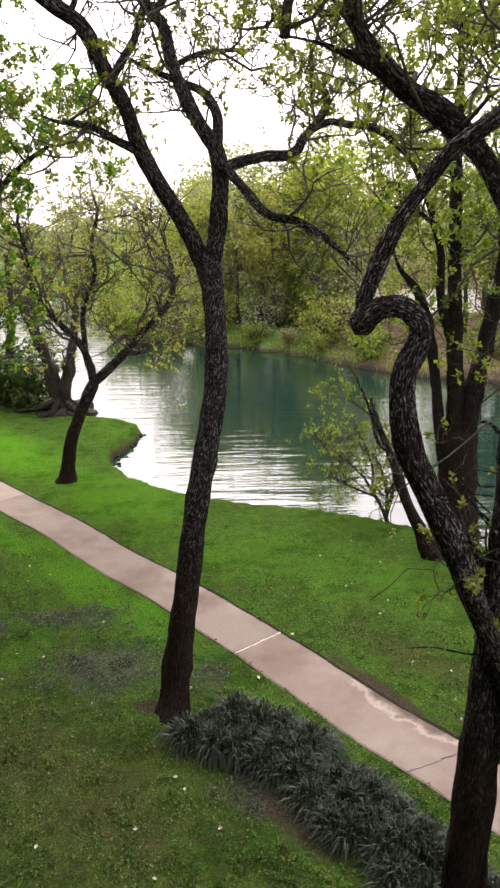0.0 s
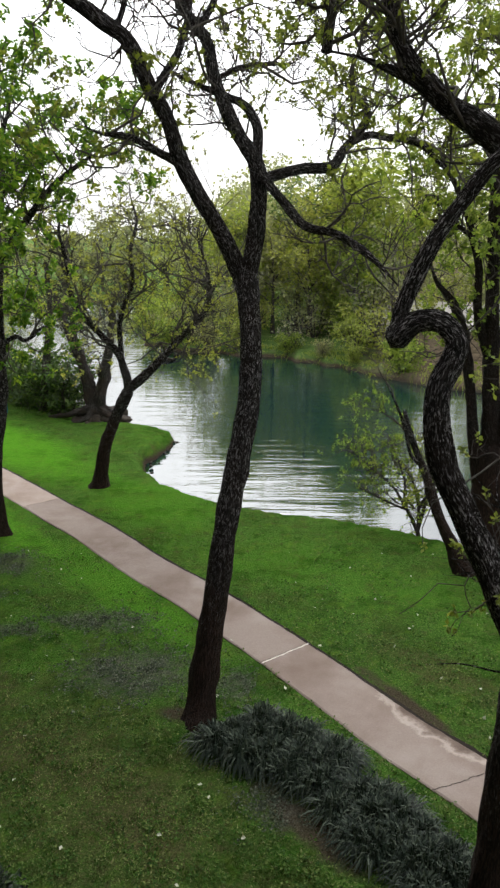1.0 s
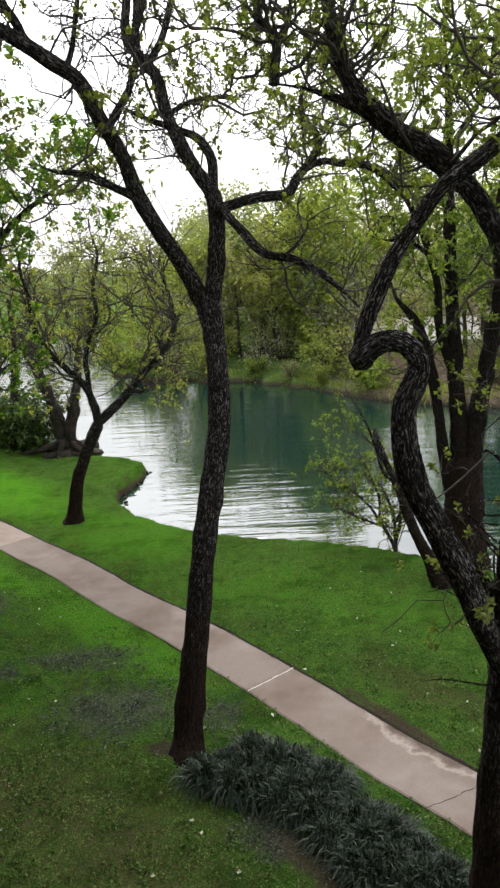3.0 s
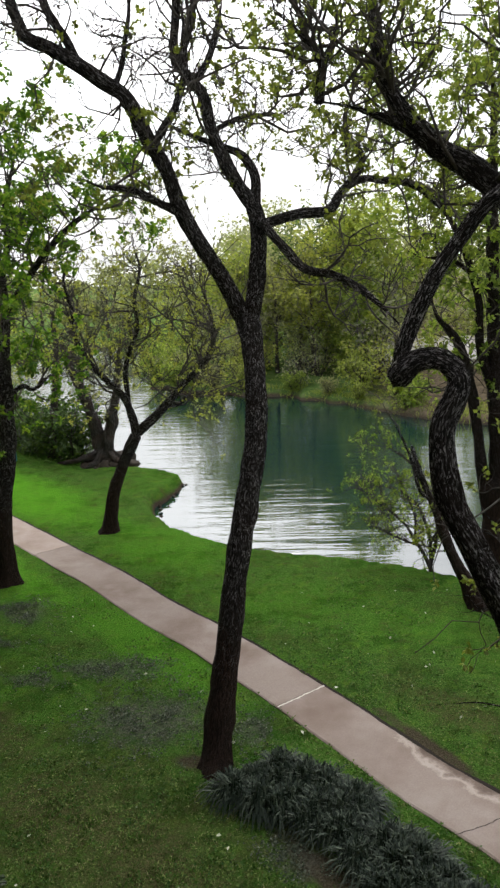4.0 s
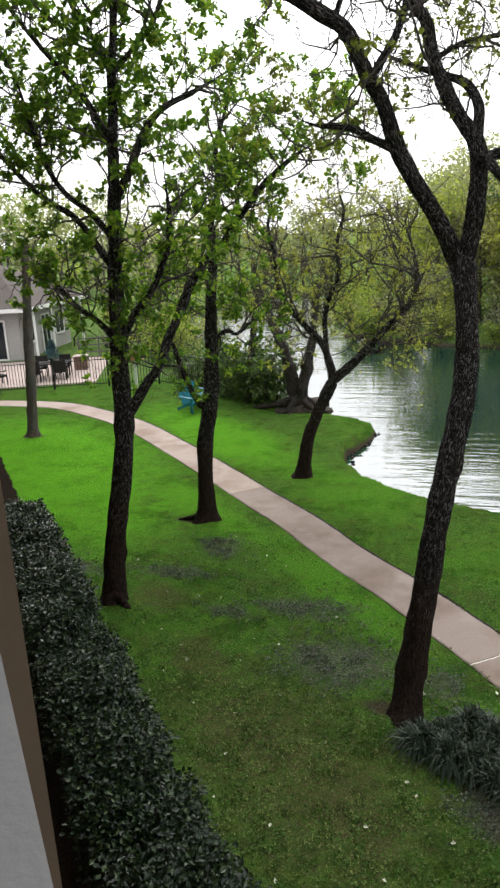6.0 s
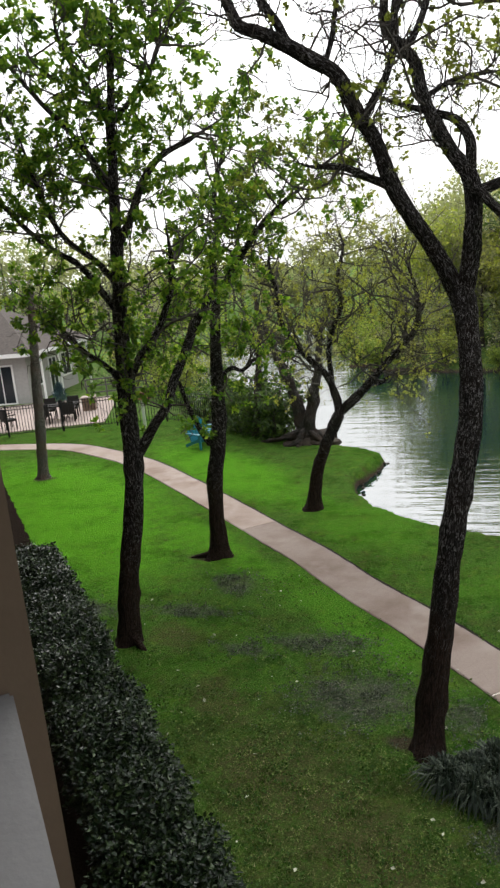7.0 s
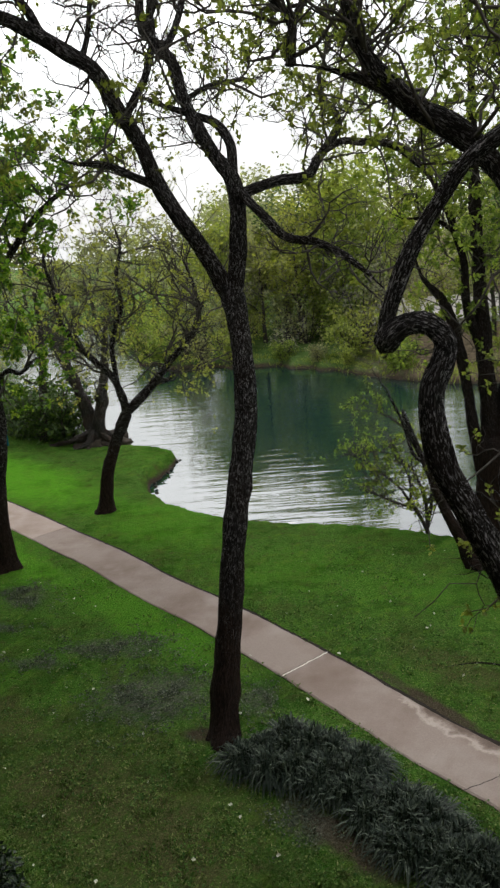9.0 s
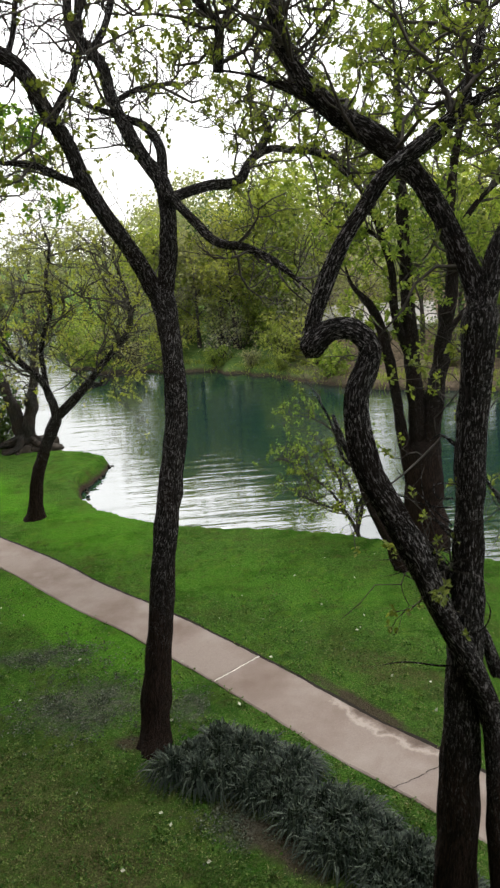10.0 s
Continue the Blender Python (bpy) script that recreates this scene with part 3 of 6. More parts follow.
def make_tree(name, limbs, label, seed, leaf, bark_, sprays=6, leaf_size=0.085, spread=0.11, twigs=None, length=1.0, sides=20, rough=0.05, group="", bare=0.0, flare=0.0, sub=3, level=3, tuft=True, bends=6, step=0.06, twig=None):
    """A tree from the lines of its trunk and limbs: trunk, each limb, the twigs and a crown of leaves."""
    rng = np.random.default_rng(seed)
    base = limbs[0][1][1][:3]
    root = Vector((base[0], base[1], min(base[2], 0.0)))
    ob = thing(name, root, label, "tree", group)
    lines, tips = [], []
    for what, pts in limbs:
        if what == "trunk":
            pts = [(*pts[0][:2], pts[0][2] - 0.3, pts[0][3]), *pts]
        line = curve_through(pts, step)
        line[:, :3] -= root
        if what != "trunk":
            line[:, 3] *= np.clip((1 - np.linspace(0, 1, len(line))) / 0.3, 0.22, 1) if pts[-1][3] < 0.06 else 1
        if what == "trunk" and flare:
            line[:, 3] *= 1 + flare * np.exp(-np.maximum(line[:, 2], 0) / 0.16)
        if what == "trunk":
            # the top closes as a dome inside the fork
            left = np.linalg.norm(line[:, :3] - line[-1, :3], axis=1) / line[-1, 3]
            line[:, 3] *= np.where(left < 1, np.sqrt(np.clip(1 - (1 - left) ** 2, 0.02, 1)), 1)
        # swellings and hollows along the limb, and a slight waver
        run = np.r_[0, np.cumsum(np.linalg.norm(np.diff(line[:, :3], axis=0), axis=1))]
        for wave, much in ((0.75, 0.03), (0.28, 0.035)):
            keys = rng.normal(size=int(run[-1] / wave) + 3)
            line[:, 3] *= 1 + (0.6 if what == "trunk" else 1.0) * much * np.interp(run / wave, np.arange(len(keys)), keys)
        waver = rng.normal(size=(int(run[-1] / 0.33) + 3, 3))
        for axis_ in range(3):
            line[:, axis_] += np.interp(run / 0.33, np.arange(len(waver)), waver[:, axis_]) * (0.02 if what == "trunk" else 0.09) * line[:, 3] * np.clip(run / 0.5, 0, 1)
        n_sides = sides if pts[0][3] > 0.05 else min(sides, 8)
        v, f = tube(line, n_sides, rough, rng)
        if what == "trunk" and flare:
            # roots spread at the foot
            foot = np.exp(-np.maximum(v[:, 2], 0) / 0.1)
            foot_at = line[np.argmin(np.abs(line[:, 2])), :2]
            at = np.arctan2(v[:, 1] - foot_at[1], v[:, 0] - foot_at[0])
            grow = 1 + foot * flare * np.clip(np.sin(3 * at + seed) + 0.5 * np.sin(5 * at + 2 * seed), -0.15, 1.2)
            v[:, :2] = foot_at + (v[:, :2] - foot_at) * grow[:, None]
        me = solid(what, v, f, bark_, True)
        along_limb(me, line, n_sides)
        part("trunk" if what == "trunk" else "limb", me, None, ob)
        n, start, lost = (*(twigs or {}).get(what, (0 if what == "trunk" else 6, 0.35)), bare)[:3]
        if n:
            a, b = twigs_from(line, rng, n, length, start, sub=sub, level=level, bends=bends)
            lines += a
            tips += [q for q in b if rng.random() > lost]
    if lines:
        v, f = joined([tube(l, 3 if len(l) < 6 else 4) for l in lines])
        tagged(part("brushwood", solid("brushwood", v, f, twig or TWIG, True), None, ob, "thin bare twigs"), kind="stuff")
        tips = np.array(tips)
        v, f = tufts(tips, sprays, leaf_size, rng) if tuft else leaves(tips, spread, sprays, leaf_size, rng)
        tagged(part("crown", solid("crown", v, f, leaf), None, ob, "young spring leaves in small tufts"), kind="stuff")
    return ob


def lumps(x, y, cell=0.11, seed=61):
    """Smooth uneven values from 0 to 1, a hand's width apart, for tufts in the grass."""
    g = np.random.default_rng(seed).random((256, 256))
    u, v = x / cell + 4000.0, y / cell + 4000.0
    i, j = u.astype(int), v.astype(int)
    a, b = u - i, v - j
    i, j = i % 255, j % 255
    return g[i, j] * (1 - a) * (1 - b) + g[i + 1, j] * a * (1 - b) + g[i, j + 1] * (1 - a) * b + g[i + 1, j + 1] * a * b


# ---- ground, pond, path ----
POND = [(5.5, 13.8), (3.82, 15.13), (2.69, 15.82), (1.44, 16.35), (0.13, 16.68), (-1.5, 17.5), (-2.85, 18.7), (-3.5, 19.9), (-3.75, 21.2),
        (-3.35, 22.6), (-3.2, 24.0), (-4.4, 25.0), (-6.2, 25.5), (-8.5, 27.0), (-10.5, 28.4), (-13.5, 32), (-17, 40), (-24, 60), (-20, 80), (-12, 74),
        (-9.5, 54), (-8.9, 45.7), (-4.5, 42.6), (-1.3, 42.2), (0.8, 40.3), (2.9, 38.3), (5.0, 35.2), (7.0, 33.0), (11.7, 30.6), (20, 28.5),
        (45, 24), (45, -12), (20, -5), (11, 6), (7.5, 11.5)]
WATER_Z = -0.4


def shore_distance(x, y, outline):
    """Metres from the outline, negative inside it."""
    pts = np.array(outline)
    nxt = np.roll(pts, -1, 0)
    best, inside = np.full(x.shape, 1e9), np.zeros(x.shape, bool)
    for (ax, ay), (bx, by) in zip(pts, nxt):
        t = np.clip(((x - ax) * (bx - ax) + (y - ay) * (by - ay)) / ((bx - ax) ** 2 + (by - ay) ** 2), 0, 1)
        best = np.minimum(best, np.hypot(x - ax - t * (bx - ax), y - ay - t * (by - ay)))
        cut = (ay > y) != (by > y)
        inside ^= cut & (x < (bx - ax) * (y - ay) / (by - ay + 1e-12) + ax)
    return np.where(inside, -best, best)


def waves(x, y, s):
    return (np.sin(x * 1.3 * s + 1.7 * np.sin(y * 0.9 * s)) + np.sin(y * 1.7 * s + 0.6 + 1.3 * np.sin(x * 1.1 * s + 2))) / 2


def ground_height(x, y):
    d = shore_distance(x, y, POND) - 0.16 + 0.045 * waves(x, y, 2.6) + 0.03 * waves(x, y, 7.0)
    far = np.clip((np.hypot(x, y) - 60) / 60, 0, 1)
    lawn = 0.010 * waves(x, y, 0.9) + 0.004 * waves(x, y, 4.1)
    beyond = np.clip((y - 30) / 10, 0, 1) * np.clip((x + 9) / 5, 0, 1) * np.clip(d, 0, 10) * 0.09
    slope = np.clip((0.32 - d) / 0.5, 0, 1)
    return (lawn + beyond) * (1 - slope) - slope * slope * (3 - 2 * slope) * 0.9 - np.clip(-d, 0, 4) * 0.3


def axis(fine0, fine1, step, reach):
    mid = list(np.arange(fine0, fine1, step))
    grow, up, down = step, [mid[-1]], [mid[0]]
    while up[-1] < reach or down[-1] > -reach:
        grow *= 1.22
        up.append(up[-1] + grow)
        down.append(down[-1] - grow)
    return np.array(down[:0:-1] + mid + up[1:])


gx, gy = axis(-16, 9, 0.16, 1800), axis(3, 34, 0.16, 1800)
X, Y = np.meshgrid(gx, gy, indexing="ij")
Z = ground_height(X, Y)
i, j = np.meshgrid(np.arange(len(gx) - 1), np.arange(len(gy) - 1), indexing="ij")
k = i * len(gy) + j
quads = np.stack([k, k + len(gy), k + len(gy) + 1, k + 1], -1).reshape(-1, 4)
ground = new("ground", solid("ground", np.stack([X, Y, Z], -1).reshape(-1, 3), quads, LAWN, True))
tagged(ground, "mown green lawn with worn bare spots sloping to a pond", "lawn", kind="structure")

wv = np.array([(-40, 8, WATER_Z), (60, -14, WATER_Z), (60, 90, WATER_Z), (-40, 90, WATER_Z)])
pond = new("water", solid("water", wv, [(0, 1, 2, 3)], WATER))
tagged(pond, "dark green pond water with gentle ripples reflecting a white sky", "pond", kind="structure")

# the middle line of the path, from the far bend to the near end
PATH = [(-30.0, 24.4), (-22.0, 25.3), (-18.4, 25.5), (-16.0, 25.25), (-13.8, 24.1), (-11.6, 22.6), (-9.2, 20.3), (-6.95, 18.0), (-5.35, 16.3), (-3.95, 14.85),
        (-2.65, 13.3), (-1.36, 11.95), (0.12, 10.2), (0.98, 9.1), (1.55, 8.35), (2.34, 7.45), (3.4, 6.15), (5.6, 3.5), (9.5, -1.2)]
path_line = curve_through([(x, y, 0.03, 1) for x, y in PATH], 0.1)[:, :2]
path_run = np.r_[0, np.cumsum(np.hypot(*np.diff(path_line, axis=0).T))]
HALF = 0.47


def path_at(s):
    p = np.array([np.interp(s, path_run, path_line[:, n]) for n in (0, 1)])
    q = np.array([np.interp(s + 0.05, path_run, path_line[:, n]) for n in (0, 1)])
    d = (q - p) / np.linalg.norm(q - p)
    return p, np.array([d[1], -d[0]])


def slab(s0, s1, rng):
    """One poured length of the path: top, rounded edges and sides, with slightly uneven rims."""
    n = max(2, int((s1 - s0) / 0.12))
    verts = []
    for s in np.linspace(s0, s1, n):
        p, a = path_at(s)
        w = HALF + 0.006 * math.sin(3.1 * s) + 0.004 * math.sin(11 * s) + 0.002 * rng.normal()
        for e, z in ((-w, -0.12), (-w, 0.012), (-w + 0.025, 0.024), (w - 0.025, 0.024), (w, 0.012), (w, -0.12)):
            verts.append((*(p + a * e), z + 0.002 * rng.normal()))
    k, j = np.meshgrid(np.arange(n - 1), np.arange(5), indexing="ij")
    q = k * 6 + j
    faces = np.stack([q, q + 6, q + 7, q + 1], -1).reshape(-1, 4)
    ends = np.array([(0, 1, 2, 5), (2, 3, 4, 5)])
    return np.array(verts), np.vstack([faces, ends, ends[:, ::-1] + 6 * (n - 1)])


path = thing("pavement", (0, 0, 0), "pinkish concrete garden path with joints and worn edges", "path", kind="structure")
joint_at = path_run[np.argmin(np.hypot(path_line[:, 0] - 0.12, path_line[:, 1] - 10.2))]
rng = np.random.default_rng(5)
cuts = [0.0] + sorted(s for s in [joint_at + 8.7 * n for n in range(-6, 3)] if 0.5 < s < path_run[-1] - 0.5) + [path_run[-1]]
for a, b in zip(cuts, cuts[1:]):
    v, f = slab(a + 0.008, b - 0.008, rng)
    part("slab", solid("slab", v, f, CONCRETE_PALE if b < joint_at - 8 else CONCRETE), None, path)


# ---- trees by the path: lines of (x, y, z, radius) ----
T1 = [
    ("trunk", [(-1.01, 8.46, -0.17, 0.272), (-1.02, 8.58, -0.09, 0.238), (-1.00, 8.76, 0.25, 0.210), (-0.82, 8.96, 1.53, 0.185), (-0.66, 9.19, 2.62, 0.166), (-0.54, 9.44, 3.30, 0.160), (-0.40, 9.70, 4.07, 0.164), (-0.39, 9.97, 4.78, 0.151), (-0.43, 10.26, 5.28, 0.160), (-0.48, 10.56, 5.72, 0.187)]),
    ("right", [(-0.47, 10.51, 5.53, 0.148), (-0.32, 10.54, 6.41, 0.130), (-0.31, 10.58, 7.02, 0.125), (-0.51, 10.63, 7.37, 0.105), (-0.72, 10.68, 7.73, 0.105), (-0.89, 10.74, 8.08, 0.093), (-1.01, 10.81, 8.59, 0.089), (-1.13, 10.86, 8.80, 0.088), (-1.25, 10.89, 8.94, 0.082), (-1.36, 10.91, 9.09, 0.078), (-1.38, 10.93, 9.30, 0.070), (-1.35, 10.97, 9.60, 0.065), (-1.30, 11.03, 10.3, 0.061)]),
    ("left", [(-0.53, 10.51, 5.58, 0.155), (-0.80, 10.48, 6.18, 0.126), (-1.10, 10.43, 6.68, 0.116), (-1.34, 10.37, 7.11, 0.115), (-1.49, 10.30, 7.60, 0.112), (-1.71, 10.23, 8.04, 0.110), (-1.92, 10.16, 8.46, 0.107), (-2.20, 10.06, 8.68, 0.108), (-2.56, 9.99, 8.92, 0.098), (-2.84, 9.95, 9.07, 0.092), (-3.07, 9.93, 9.18, 0.086), (-3.15, 9.92, 9.36, 0.080), (-3.22, 9.90, 9.62, 0.072), (-3.20, 9.86, 10.1, 0.065), (-3.10, 9.80, 10.7, 0.062)]),
    ("left_b", [(-2.30, 10.05, 8.74, 0.085), (-2.42, 10.02, 8.84, 0.075), (-2.52, 10.01, 8.97, 0.068), (-2.60, 10.00, 9.15, 0.064), (-2.73, 10.00, 9.35, 0.062), (-2.84, 9.98, 9.60, 0.061), (-2.90, 9.95, 10.2, 0.061)]),
    ("stalk", [(-2.06, 10.12, 8.58, 0.045), (-2.02, 10.18, 8.72, 0.040), (-1.95, 10.2, 8.92, 0.036), (-1.89, 10.2, 9.19, 0.033), (-1.83, 10.2, 9.50, 0.030), (-1.80, 10.25, 10.0, 0.02)]),
    ("prong", [(-1.36, 10.91, 9.08, 0.055), (-1.24, 10.90, 9.26, 0.050), (-1.15, 10.90, 9.52, 0.045), (-1.08, 10.92, 10.0, 0.035)]),
    ("loop", [(-0.33, 10.61, 7.19, 0.068), (-0.34, 10.63, 7.53, 0.067), (-0.51, 10.66, 7.81, 0.063), (-0.85, 10.69, 7.97, 0.052), (-1.17, 10.73, 8.10, 0.037), (-1.55, 10.77, 8.30, 0.030), (-1.89, 10.81, 8.56, 0.022)]),
    ("cross", [(-1.63, 10.41, 7.97, 0.054), (-1.49, 10.45, 8.20, 0.054), (-1.35, 10.50, 8.42, 0.054), (-1.22, 10.56, 8.80, 0.050), (-1.21, 10.63, 9.21, 0.050), (-1.21, 10.71, 9.74, 0.035)]),
    ("spur", [(-1.09, 10.86, 8.83, 0.052), (-0.96, 10.97, 9.05, 0.052), (-0.82, 11.13, 9.46, 0.049), (-0.72, 11.31, 9.98, 0.034)]),
    ("side_l", [(-1.33, 10.41, 7.08, 0.063), (-1.54, 10.31, 7.18, 0.055), (-1.78, 10.17, 7.31, 0.050), (-2.01, 10.00, 7.38, 0.039), (-2.24, 9.81, 7.38, 0.031), (-2.50, 9.61, 7.49, 0.020)]),
    ("arm_up", [(-0.27, 10.56, 6.88, 0.091), (-0.03, 10.60, 6.96, 0.083), (0.28, 10.66, 7.03, 0.084), (0.67, 10.74, 7.07, 0.077), (0.82, 10.82, 7.28, 0.069), (1.02, 10.91, 7.50, 0.066), (1.14, 11.00, 7.71, 0.058), (1.07, 11.09, 7.92, 0.051), (0.95, 11.20, 8.13, 0.043), (0.92, 11.30, 8.37, 0.035), (1.01, 11.41, 8.67, 0.024)]),
    ("arm_x", [(0.97, 11.21, 7.43, 0.056), (1.20, 11.25, 7.52, 0.052), (1.47, 11.31, 7.49, 0.052), (1.86, 11.37, 7.45, 0.057), (2.11, 11.45, 7.31, 0.053), (2.28, 11.53, 7.14, 0.050), (2.54, 11.61, 6.91, 0.038)]),
    ("arm_dn", [(-0.27, 10.46, 6.93, 0.075), (-0.05, 10.31, 6.67, 0.063), (0.29, 10.09, 6.30, 0.066), (0.64, 9.83, 6.21, 0.061), (0.96, 9.55, 6.02, 0.060), (1.20, 9.24, 5.80, 0.058), (1.36, 8.91, 5.61, 0.053)]),
    ("top_r", [(-0.91, 10.81, 8.16, 0.045), (-0.68, 10.93, 8.28, 0.042), (-0.53, 11.09, 8.37, 0.038), (-0.15, 11.29, 8.44, 0.031), (0.24, 11.51, 8.45, 0.020)]),
]
TR = [
    ("trunk", [(1.98, 5.56, -0.17, 0.293), (1.98, 5.57, 0.02, 0.243), (1.99, 5.57, 0.78, 0.206), (2.02, 5.58, 1.67, 0.189), (2.05, 5.59, 2.51, 0.159), (2.08, 5.60, 3.04, 0.147), (2.09, 5.61, 3.79, 0.134), (2.11, 5.62, 4.51, 0.134), (2.13, 5.63, 4.96, 0.132), (2.17, 5.65, 5.39, 0.143), (2.20, 5.66, 5.71, 0.137)]),
    ("limb_l", [(2.20, 5.66, 5.43, 0.100), (2.19, 5.73, 5.69, 0.104), (2.14, 5.82, 5.94, 0.096), (2.06, 5.94, 6.16, 0.092), (1.97, 6.06, 6.40, 0.089), (1.83, 6.20, 6.69, 0.094), (1.64, 6.34, 6.93, 0.113), (1.41, 6.49, 7.12, 0.101), (1.16, 6.65, 7.32, 0.079), (0.90, 6.82, 7.48, 0.066), (0.64, 6.99, 7.61, 0.058), (0.38, 7.16, 7.70, 0.057)]),
    ("tip_l", [(0.38, 7.16, 7.69, 0.054), (0.40, 7.18, 7.86, 0.049), (0.42, 7.22, 8.02, 0.044), (0.35, 7.26, 8.17, 0.039), (0.23, 7.31, 8.30, 0.032), (0.08, 7.36, 8.50, 0.022)]),
    ("tip_r", [(0.42, 7.21, 8.02, 0.032), (0.51, 7.31, 8.20, 0.030), (0.58, 7.46, 8.46, 0.023)]),
    ("limb_up", [(1.31, 6.46, 7.16, 0.077), (1.06, 6.53, 7.44, 0.073), (0.93, 6.63, 7.66, 0.069), (0.87, 6.74, 7.90, 0.064), (0.84, 6.87, 8.14, 0.060), (0.84, 7.01, 8.43, 0.047), (0.78, 7.16, 8.86, 0.033)]),
    ("limb_r", [(2.20, 5.66, 5.43, 0.095), (2.24, 5.71, 5.72, 0.099), (2.36, 5.78, 6.01, 0.086), (2.50, 5.86, 6.34, 0.069), (2.64, 5.96, 6.66, 0.061), (2.76, 6.05, 7.03, 0.048), (2.84, 6.16, 7.45, 0.032)]),
    ("sprout", [(2.05, 5.66, 4.50, 0.020), (1.99, 5.76, 4.58, 0.016), (1.94, 5.90, 4.60, 0.012), (1.91, 6.06, 4.51, 0.010)]),
    ("sprout", [(2.16, 5.66, 4.35, 0.020), (2.23, 5.59, 4.27, 0.016), (2.28, 5.48, 4.16, 0.013), (2.30, 5.36, 4.08, 0.009)]),
    ("sprout", [(2.07, 5.66, 3.72, 0.019), (1.99, 5.78, 3.81, 0.014), (1.93, 5.96, 3.83, 0.012), (1.88, 6.16, 3.80, 0.010)]),
    ("sprout", [(2.11, 5.66, 4.63, 0.018), (2.20, 5.78, 4.68, 0.014), (2.32, 5.96, 4.66, 0.009)]),
]
TB = [
    ("trunk", [(2.44, 5.35, -0.10, 0.181), (2.38, 5.36, 0.32, 0.143), (2.29, 5.37, 1.05, 0.109), (2.27, 5.39, 1.74, 0.102), (2.22, 5.41, 2.31, 0.104), (2.07, 5.43, 2.72, 0.103), (1.86, 5.45, 3.16, 0.101), (1.66, 5.47, 3.65, 0.113), (1.44, 5.49, 4.11, 0.115), (1.27, 5.51, 4.45, 0.119), (1.20, 5.54, 4.83, 0.110), (1.20, 5.56, 5.07, 0.108), (1.29, 5.59, 5.27, 0.104), (1.32, 5.61, 5.41, 0.100), (1.21, 5.64, 5.54, 0.092), (1.06, 5.67, 5.55, 0.086), (0.96, 5.69, 5.50, 0.098), (0.90, 5.72, 5.43, 0.113), (0.86, 5.75, 5.34, 0.100)]),
    ("stem", [(0.89, 5.75, 5.40, 0.079), (0.90, 5.75, 5.49, 0.074), (0.94, 5.74, 5.69, 0.077), (1.03, 5.73, 5.93, 0.081), (1.16, 5.72, 6.17, 0.071), (1.32, 5.71, 6.40, 0.066), (1.49, 5.70, 6.64, 0.070), (1.74, 5.69, 6.80, 0.073), (1.98, 5.68, 6.99, 0.077), (2.18, 5.67, 7.11, 0.060), (2.42, 5.66, 7.21, 0.048), (2.65, 5.65, 7.34, 0.032)]),
    ("stem_up", [(1.99, 5.70, 6.99, 0.053), (2.11, 5.77, 7.21, 0.049), (2.23, 5.88, 7.45, 0.045), (2.32, 6.01, 7.74, 0.041), (2.39, 6.15, 8.08, 0.029)]),
    ("strand", [(1.40, 5.70, 4.25, 0.018), (1.63, 5.70, 3.92, 0.046), (1.85, 5.70, 3.60, 0.061), (2.04, 5.70, 3.25, 0.067), (2.24, 5.70, 2.86, 0.073), (2.40, 5.70, 2.46, 0.079)]),
]
# the upper stem of the crooked tree is slimmer than its trunk
TB = [(what, [(x, y, z, (1.0 if what == "trunk" else 0.88) * r) for x, y, z, r in pts]) for what, pts in TB]
def shoots(count, seed):
    """Thin leafless shoots that curl out from the two close trunks."""
    rng = np.random.default_rng(seed)
    out = []
    for n in range(count):
        z, a = 2.7 + 1.6 * n / count, rng.uniform(2.2, 5.2)
        p = np.array((2.02, 5.52, z)) + 0.1 * np.array((math.cos(a), math.sin(a), 0))
        way, pts = np.array((math.cos(a), math.sin(a), rng.uniform(-0.3, 0.7))), []
        for k in range(7):
            pts.append((*p, 0.009 - 0.0009 * k))
            way = way + rng.normal(size=3) * 0.35 + (0, 0, 0.12)
            p = p + 0.13 * way / np.linalg.norm(way)
        out.append(("shoot", pts))
    return out


